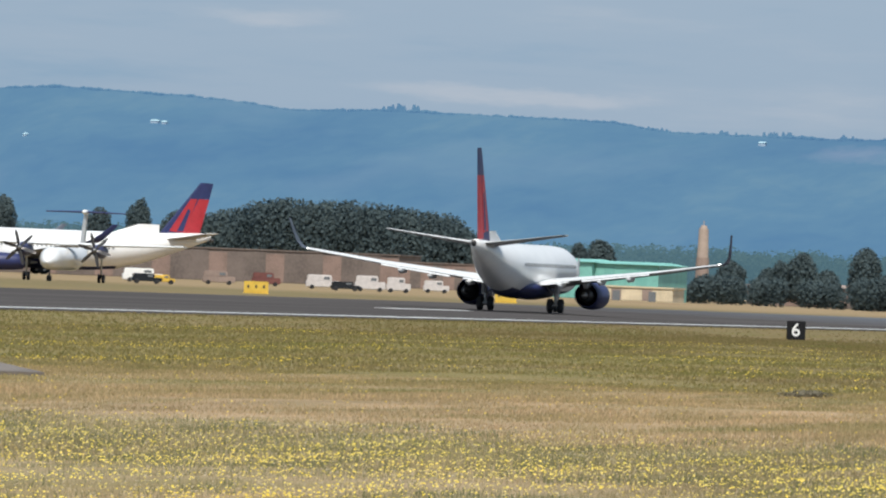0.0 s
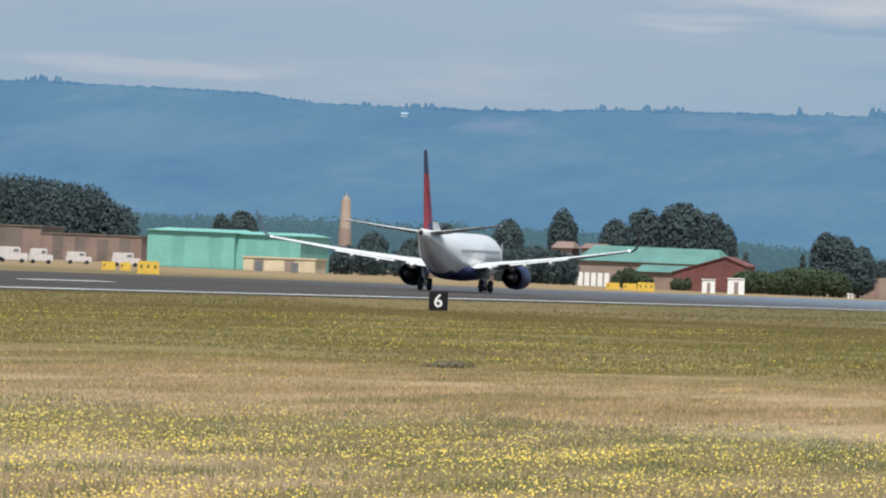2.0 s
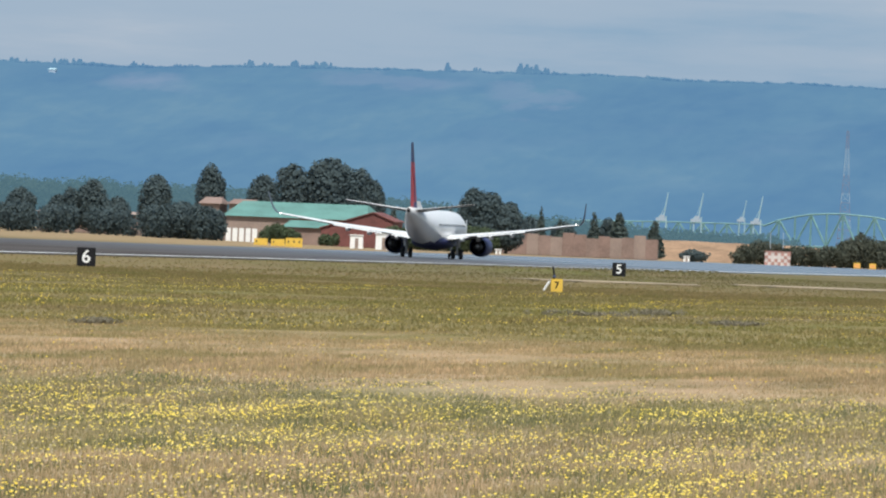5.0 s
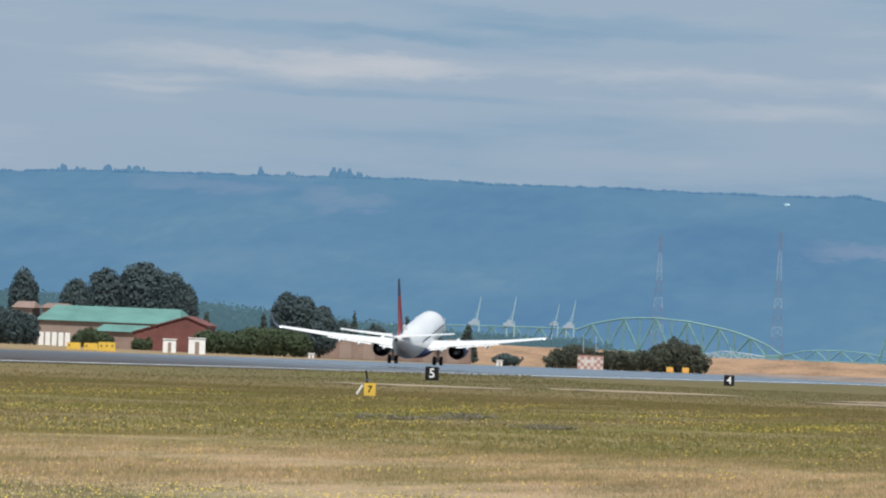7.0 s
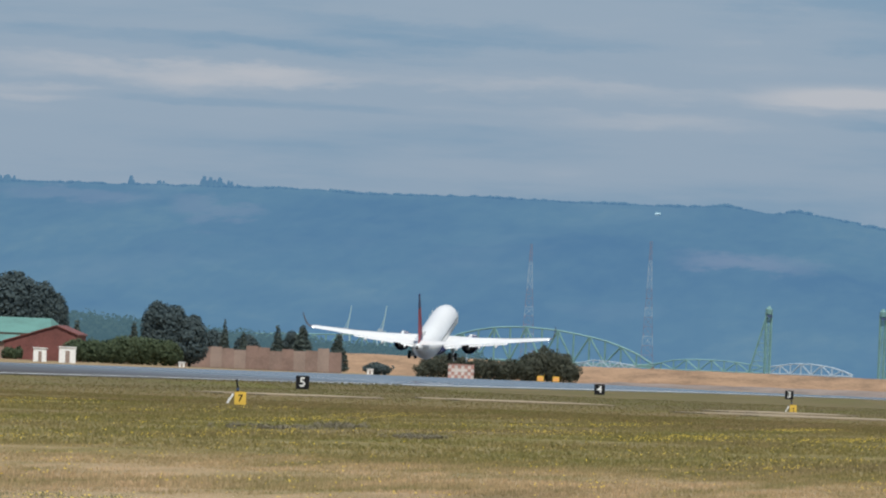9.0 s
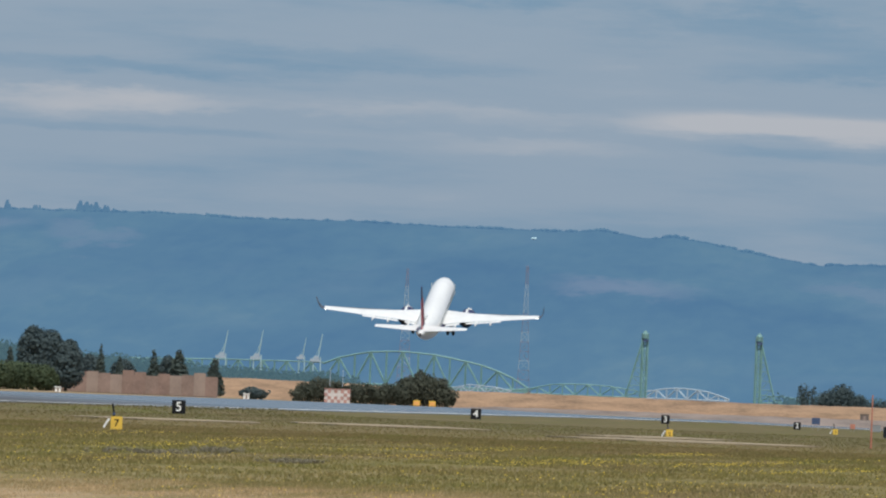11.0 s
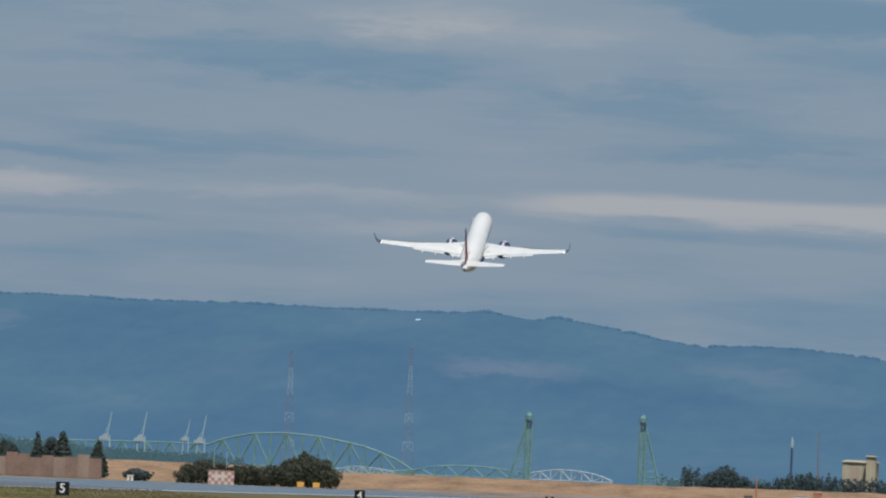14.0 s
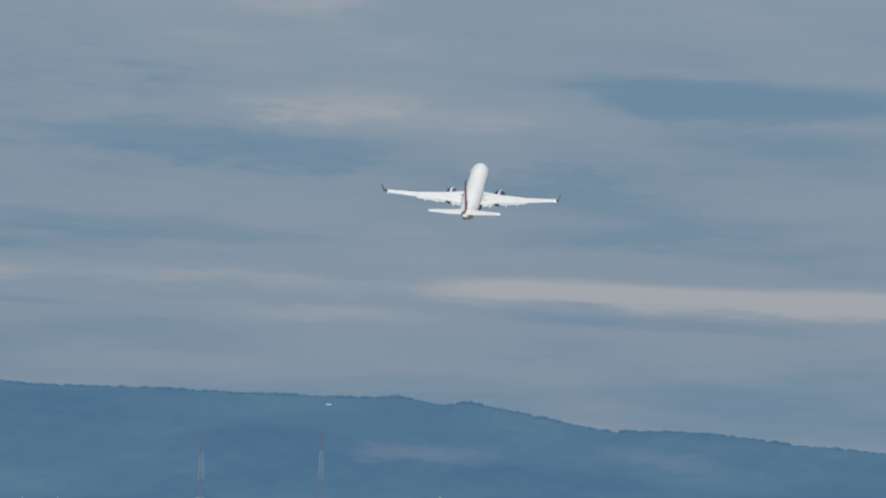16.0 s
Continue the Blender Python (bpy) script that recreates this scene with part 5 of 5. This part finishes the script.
def lift_tower(a, d, top, side):
    at = bearing(a, d, height=0.0)
    h = bearing(a, d, height=top).z - at.z
    s = thing("lift_tower", "green steel lift bridge tower with a raking back leg", "bridge tower", Matrix.Translation(at), "lift bridge towers")
    for x in (-0.95, 0.95):
        part("column", beam(bmesh.new(), (x, 0, -1.5), (x, 0, h * 0.88), 0.46, 4), BRIDGE_GREEN, s)
    bm = bmesh.new()
    n = 11
    for k in range(n):
        z0, z1 = h * 0.88 * k / n, h * 0.88 * (k + 1) / n
        beam(bm, (-0.95, 0, z0), (0.95, 0, z1), 0.16, 4)
        beam(bm, (0.95, 0, z0), (-0.95, 0, z1), 0.16, 4)
        beam(bm, (-0.95, 0, z1), (0.95, 0, z1), 0.18, 4)
    part("lattice", bm, BRIDGE_GREEN, s)
    bm = bmesh.new()
    beam(bm, (side * 0.95, 0, h * 0.82), (side * 7.2, 0, 0.5), 0.36, 4)
    for k in range(1, 7):
        f = k / 7
        beam(bm, (side * 0.95, 0, h * 0.82 * (1 - f)), (side * (0.95 + 6.25 * f), 0, h * 0.82 * (1 - f)), 0.13, 4)
        beam(bm, (side * 0.95, 0, h * 0.82 * (1 - f)), (side * (0.95 + 6.25 * (f - 1 / 7)), 0, h * 0.82 * (1 - f + 1 / 7)), 0.11, 4)
    part("back_leg", bm, BRIDGE_GREEN, s, "raking braced back leg")
    part("machine_house", tube(bmesh.new(), [(0, 0, 1.3, 1.2), (1.7, 0, 1.4, 1.3), (1.9, 0, 1.0, 1.0), (2.8, 0, 0.5, 0.4)], 8), BRIDGE_GREEN, s, "green machine house on top", m=pose(0, 0, h * 0.86, 90, 0, 0))
    part("sheave", box(bmesh.new(), -0.6, 1.3, -1.4, 1.4, h * 0.815, h * 0.845), SIGN_BLUE, s, "dark sheave housing")


lift_tower(-4.632, 4050, 0.400, -1)
lift_tower(-4.030, 4050, 0.410, 1)


def mast(a, d, top, foot, wide, name="radio_mast", lab="tall red and white lattice mast"):
    at = bearing(a, d, height=foot)
    h = bearing(a, d, height=top).z - at.z
    s = thing(name, lab, "mast", Matrix.Translation(at), "lattice masts")
    n = 14
    for k in range(n):
        f0, f1 = k / n, (k + 1) / n
        w0, w1 = wide * (1 - f0) ** 1.3 + 0.35, wide * (1 - f1) ** 1.3 + 0.35
        bm = bmesh.new()
        for sx in (-1, 1):
            beam(bm, (sx * w0, 0, h * f0), (sx * w1, 0, h * f1), 0.085, 4)
        beam(bm, (-w0, 0, h * f0), (w1, 0, h * f1), 0.05, 4)
        beam(bm, (w0, 0, h * f0), (-w1, 0, h * f1), 0.05, 4)
        beam(bm, (-w1, 0, h * f1), (w1, 0, h * f1), 0.08, 4)
        part("mast_section", bm, HAZED_WHITE if k in (3, 6, 9, 10, 11) else HAZED_RED, s)
    part("mast_base", box(bmesh.new(), -wide, wide, -wide, wide, -(at.z + 0.5), 0.0), CONCRETE, s, "footing behind the trees")


mast(-5.90, 4000, 0.66, 0.0, 2.6)
mast(-5.268, 4000, 0.70, 0.0, 2.2)


def pole(a, d, top, r, mat, lab, tipmat=None, arm=0.0):
    at = bearing(a, d)
    h = bearing(a, d, height=top).z - at.z
    s = thing("pole", lab, "pole", Matrix.Translation(at))
    part("shaft", beam(bmesh.new(), (0, 0, -0.4), (0, 0, h), r, 8, r * 0.6), mat, s)
    if tipmat:
        part("tip", tube(bmesh.new(), [(0, 0, r * 0.95, r * 0.95), (h * 0.08, 0, r * 1.0, r * 1.0), (h * 0.15, 0, r * 0.5, r * 0.5)], 8), tipmat, s, "white tip", m=pose(0, 0, h * 0.86, 90, 0, 0))
    if arm:
        part("jib", beam(bmesh.new(), (0, 0, h * 0.55), (arm, 0, h * 0.1), r * 0.6, 6), mat, s, "slanting jib")


pole(-3.24, 2900, 0.305, 0.42, SIGN_BLUE, "dark tall stack with a white tip", HAZED_WHITE)
pole(-3.10, 2900, 0.345, 0.26, HAZED_RED, "tall thin reddish crane mast with a slanting stay", arm=1.6)
pole(-3.42, 880, 0.092, 0.085, ORANGE, "tall thin red pole beside the runway end")


def post_board(a, d, w, h, up, mat, lab):
    """A flat board on two posts."""
    at = bearing(a, d)
    s = thing("board_sign", lab, "sign", Matrix.Translation(at) @ pose(0, 0, 0, 0, 0, -a))
    part("board", box(bmesh.new(), -w / 2, w / 2, 0, 0.08, up, up + h, 0.02), mat, s)
    for x in (-w * 0.35, w * 0.35):
        part("post", beam(bmesh.new(), (x, 0.12, -0.3), (x, 0.12, up + h * 0.8), 0.05, 6), STEEL, s)


def cluster(a, d, w, h, mat, lab, name="equipment_box"):
    at = bearing(a, d)
    s = thing(name, lab, "equipment", Matrix.Translation(at) @ pose(0, 0, 0, 0, 0, -a))
    part("cabinet", box(bmesh.new(), -w / 2, w / 2, 0, w * 0.6, 0.15, h, 0.05), mat, s)
    part("lid", box(bmesh.new(), -w / 2 - 0.05, w / 2 + 0.05, -0.05, w * 0.6 + 0.05, h, h + 0.08, 0.02), mat, s)
    part("leg", beam(beam(bmesh.new(), (-w * 0.3, 0.2, -0.3), (-w * 0.3, 0.2, 0.2), 0.05, 6), (w * 0.3, 0.2, -0.3), (w * 0.3, 0.2, 0.2), 0.05, 6), STEEL, s)


cluster(-3.40, 1650, 1.6, 1.1, STEEL, "low grey equipment cabinet near the runway end")
post_board(-3.345, 1250, 0.55, 1.25, 0.1, DARK, "dark upright equipment panel beside the runway")
post_board(-3.285, 1255, 1.15, 0.62, 0.55, DARK, "dark equipment panel on thin posts beside the runway")
post_board(-3.322, 1245, 0.22, 1.1, 0.2, SIGN_WHITE, "narrow white marker board beside the runway")
cluster(-3.06, 1350, 1.0, 1.0, DARK, "low dark equipment cabinet beside the runway")


def berm_top(a, d=2738):
    """The gravel berm's crown on a bearing."""
    x = d * math.tan(radians(a))
    return EYE.z + math.hypot(x, d) * math.tan(radians(-0.045)) - 0.15


cabin(-3.175, 2735, 4.0, 2.2, HUT_WHITE, "pale equipment shelter near the embankment", z=berm_top(-3.175))
cabin(-3.095, 2733, 2.2, 3.0, ORANGE, "orange equipment cabin near the embankment", z=berm_top(-3.095))
cabin(-3.46, 2735, 2.2, 1.7, BRICK, "small brown equipment shed near the embankment", z=berm_top(-3.46))


post_board(-3.715, 2000, 1.5, 1.2, 1.2, SIGN_BLUE, "dark blue board on two thin posts near the runway end")
post_board(-3.52, 2050, 0.9, 0.9, 0.7, ORANGE, "small red board on two posts near the runway end")


# ---- small features of the field ----


def patch(name, label, outline, material, lift, category):
    """A thin flat patch lying on the field, its outline in plan."""
    bm = bmesh.new()
    n = len(outline)
    top = [bm.verts.new((x, y, ground_z(x, y) + lift)) for x, y in outline]
    low = [bm.verts.new((x, y, ground_z(x, y) - 0.15)) for x, y in outline]
    bm.faces.new(top)
    for i in range(n):
        bm.faces.new((top[i], low[i], low[(i + 1) % n], top[(i + 1) % n]))
    tagged(part(name, bm, material), label, category, kind="structure")


patch("concrete_pad", "flat grey concrete pad in the grass", [(-100, 330), (-82, 325), (-71.5, 290), (-74, 287), (-100, 293)], PAD, 0.12, "pad")


def ellipse(cx, cy, rx, ry, seed):
    rng = np.random.default_rng(seed)
    return [(cx + rx * math.cos(q) * rng.uniform(0.8, 1.15), cy + ry * math.sin(q) * rng.uniform(0.8, 1.15)) for q in np.linspace(0, 2 * math.pi, 22)[:-1]]


for cx, cy, rx, ry, sd in ((-111, 890, 7.5, 22, 1), (-66, 860, 10, 24, 2), (-74, 930, 6, 26, 3), (-100, 955, 8, 25, 4)):
    patch("dry_track", "pale dry track worn in the grass", ellipse(cx, cy, rx, ry, sd), STRAW, 0.10, "track")


def weeds(x, y, rx, ry, h, seed):
    rng = np.random.default_rng(seed)
    blobs = [(x + rng.normal() * rx, y + rng.normal() * ry, 0.05, rng.uniform(0.15, 0.40), h * rng.uniform(0.2, 0.6)) for k in range(26)]
    tagged(new("weeds", crown_mesh("weeds", rng, blobs, 0.045, 1500, WEED)), "low dark grey-green weeds in the meadow", "weeds", kind="stuff")


for args in ((-55.8, 323, 0.16, 1.2, 0.22, 1), (-57.2, 452, 1.0, 5, 0.26, 2), (-57.7, 480, 0.7, 4, 0.36, 3), (-48.6, 430, 0.5, 3, 0.2, 4)):
    weeds(*args)


# ---- the fence wire close to the camera ----


def barbed_wire():
    s = thing("barbed_wire_fence", "weathered barbed wire strand on steel posts", "fence")
    x0, x1, y = -9.0, 2.0, 22.0

    def wire_z(x):
        return ease(x, [(-9, 2.02), (-6, 2.12), (-3.4, 2.235), (-2.4, 2.29), (2, 2.45)])
    for ph in (0, math.pi):
        bm = bmesh.new()
        prev = None
        n = 420
        for k in range(n + 1):
            x = x0 + (x1 - x0) * k / n
            q = (x, y + 0.0022 * math.cos(x * 90 + ph), wire_z(x) + 0.0022 * math.sin(x * 90 + ph))
            if prev:
                beam(bm, prev, q, 0.0016, 5)
            prev = q
        part("wire", bm, RUST, s, "twisted wire strand")
    bm = bmesh.new()
    for sgn in (-1, 1):
        beam(bm, (-0.004, -0.010, -0.018 * sgn), (0.006, 0.010, 0.020 * sgn), 0.0013, 5)
    beam(bm, (-0.008, 0, 0), (0.008, 0, 0), 0.0042, 6)
    barb = part("barb", bm, RUST, s, m=pose(x0 + 0.05, y, wire_z(x0 + 0.05)))
    for k in range(1, 108):
        x = x0 + 0.05 + 0.1 * k
        again(barb, pose(x, y, wire_z(x), 0, 0, 0) @ pose(0, 0, 0, (37 * k) % 60 - 30, 0, 0))
    for x in (x0, x1):
        part("post", beam(bmesh.new(), (x, y, -0.3), (x, y, wire_z(x) + 0.12), 0.03, 8), STEEL, s, "steel fence post")


barbed_wire()


# ---- the meadow's growth: grass tufts and yellow flowers ----


def scatter(rng, count, y0, y1, a0=-15.2, a1=-2.6):
    """Places spread evenly over a sector of the meadow."""
    y = np.sqrt(rng.uniform(y0 * y0, y1 * y1, count))
    a = np.radians(rng.uniform(a0, a1, count))
    return y * np.tan(a), y


def patchiness(x, y, sx, sy, seed):
    return np.array([noise.noise((px * sx, py * sy, seed)) for px, py in zip(x, y)])


def cards(name, pts, faces_per, material, label, category):
    """One mesh out of equal small polygons: pts has the shape (polygons, corners, 3)."""
    n, k = pts.shape[:2]
    me = bpy.data.meshes.new(name)
    me.vertices.add(n * k)
    me.vertices.foreach_set("co", pts.reshape(-1).astype(np.float32))
    me.loops.add(n * k)
    me.loops.foreach_set("vertex_index", np.arange(n * k, dtype=np.int32))
    me.polygons.add(n)
    me.polygons.foreach_set("loop_start", np.arange(0, n * k, k, dtype=np.int32))
    me.materials.append(material)
    me.update(calc_edges=True)
    me.validate()
    return tagged(new(name, me), label, category, kind="stuff")


def grass(name, seed, count, y0, y1, low, high, wide, label, material=None, cut=None):
    rng = np.random.default_rng(seed)
    x, y = scatter(rng, count, y0, y1)
    keep = x > -144.8
    if cut is not None:
        keep &= patchiness(x, y, 0.9, 0.10, seed) + 0.5 * patchiness(x, y, 3.5, 0.25, seed + 1) + 0.12 * rng.normal(size=count) > cut
    x, y = x[keep], y[keep]
    count = len(x)
    h = rng.uniform(low, high, count) * (1 + 0.6 * patchiness(x, y, 1.5, 0.12, seed))
    lean, turn, w = rng.normal(0, 0.6, count), rng.uniform(-0.9, 0.9, count), wide * rng.uniform(0.5, 1.4, count)
    z = np.interp(-x, [120, 136, 144], [-0.12, -0.04, 0.5])
    dx, dy = np.cos(turn) * w, np.sin(turn) * w
    p = np.zeros((count, 3, 3))
    p[:, 0] = np.stack([x - dx, y - dy, z], 1)
    p[:, 1] = np.stack([x + dx, y + dy, z], 1)
    p[:, 2] = np.stack([x + lean * h, y + rng.normal(0, 0.2, count) * h, z + 0.1 + h], 1)
    cards(name, p, 3, material or BLADES, label, "grass")


grass("meadow_grass", 11, 300000, 78, 205, 0.03, 0.10, 0.008, "dry tan and green meadow grass with fine seed stalks", LONG_BLADES)
grass("mown_grass", 12, 170000, 205, 340, 0.02, 0.07, 0.030, "dry tan grass strip")
grass("olive_grass", 13, 210000, 340, 760, 0.02, 0.10, 0.075, "olive green rough grass")
grass("runway_side_grass", 14, 70000, 640, 1250, 0.02, 0.06, 0.14, "short dry grass along the runway")
grass("green_tufts", 15, 150000, 78, 215, 0.04, 0.15, 0.010, "green tufts and leafy weeds among dry grass", TUFT, 0.20)


def flowers(name, seed, count, y0, y1, size, rise, cut, sx, sy, label, loose=0.45, material=None):
    rng = np.random.default_rng(seed)
    x, y = scatter(rng, count, y0, y1)
    keep = patchiness(x, y, sx, sy, seed) + loose * rng.normal(size=count) > cut
    x, y = x[keep], y[keep]
    n = len(x)
    r = size * rng.uniform(0.55, 1.3, n)
    z = rise * rng.uniform(0.5, 1.25, n)
    tilt, spin = rng.uniform(0.1, 0.75, n), rng.uniform(-1, 1, n)
    p = np.zeros((n, 6, 3))
    for k in range(6):
        q = 2 * math.pi * k / 6
        u, v = np.cos(q + spin) * r, np.sin(q + spin) * r
        p[:, k] = np.stack([x + u, y + v * np.cos(tilt), z + v * np.sin(tilt)], 1)
    cards(name, p, 6, material or (PETAL if size < 0.02 else PETAL_DEEP), label, "flowers")


flowers("meadow_flowers", 21, 90000, 80, 190, 0.0160, 0.11, 0.46, 0.9, 0.045, "many small yellow meadow flowers")
flowers("sparse_flowers", 24, 26000, 78, 212, 0.0155, 0.11, 0.10, 1.2, 0.10, "thinly spread pale yellow meadow flowers")
flowers("seed_heads", 25, 90000, 78, 215, 0.0085, 0.12, 0.05, 0.8, 0.08, "pale dry seed heads among the grass", 0.5, SEED)
flowers("far_flowers", 22, 60000, 330, 640, 0.025, 0.10, 0.40, 0.22, 0.013, "scattered yellow flowers in olive grass", 0.26)
flowers("strip_flowers", 23, 9000, 190, 335, 0.020, 0.10, 0.42, 0.4, 0.03, "few yellow flowers in a dry strip")


# ---- movement ----
FLIGHT = [(0.0, 851.7, 1.06, 0.0, 0.0), (0.5, 885.5, 1.06, 0.0, 0.0), (1.0, 918.9, 1.05, 0.0, 0.0), (1.5, 954.2, 1.05, 0.0, 0.0), (2.0, 989.3, 1.04, 0.0, 0.0), (2.5, 1024.7, 1.02, 0.0, 0.0),
          (3.0, 1060.3, 1.00, 0.0, 0.0), (3.5, 1095.7, 0.97, 0.0, 0.0), (4.0, 1132.5, 0.92, 0.0, 0.0), (4.5, 1169.5, 0.87, 0.0, 0.0), (5.0, 1205.9, 0.84, 0.0, 0.0), (5.5, 1243.5, 0.82, 0.3, 0.0),
          (6.0, 1281.5, 0.81, 1.5, 0.0), (6.5, 1320.0, 0.84, 3.8, 0.0), (7.3, 1383.8, 1.35, 7.6, 0.5), (7.5, 1400.5, 1.40, 8.1, 0.5), (8.0, 1441.5, 2.10, 9.4, 0.6), (8.5, 1483.4, 2.70, 10.0, 0.8),
          (9.0, 1524.7, 3.75, 10.7, 0.9), (9.5, 1566.5, 5.10, 11.8, 0.9), (9.7, 1583.5, 5.80, 12.3, 0.9), (10.4, 1644.0, 8.80, 14.4, 0.7), (11.1, 1706.5, 13.10, 16.0, 0.4), (12.0, 1787.4, 19.90, 17.7, 0.6),
          (12.5, 1832.5, 24.70, 17.9, 0.9), (13.0, 1878.5, 30.10, 18.3, 1.2), (13.5, 1924.8, 36.10, 18.8, 1.2), (14.0, 1972.2, 42.70, 19.1, 1.0), (14.5, 2020.5, 49.90, 19.5, 0.8), (15.0, 2068.5, 57.70, 20.1, 0.9),
          (15.5, 2115.0, 65.80, 20.3, 1.1), (16.0, 2162.0, 74.70, 20.7, 1.2)]


def motions():
    walk(JET, [(t, pose(-171.0, y, z, pitch, bank_, 0)) for t, y, z, pitch, bank_ in FLIGHT])
    for leg, s in legs[JET.name]:
        at = leg.matrix_basis.translation.copy()
        if s:
            walk(leg, [(0.0, pose(*at)), (10.8, pose(*at)), (11.6, pose(*at, 0, s * 30, 0)), (12.6, pose(*at, 0, s * 72, 0)), (16.0, pose(*at, 0, s * 80, 0))])
        else:
            walk(leg, [(0.0, pose(*at)), (10.8, pose(*at)), (11.6, pose(*at, 40, 0, 0)), (12.6, pose(*at, 88, 0, 0)), (16.0, pose(*at, 89, 0, 0))])


motions()
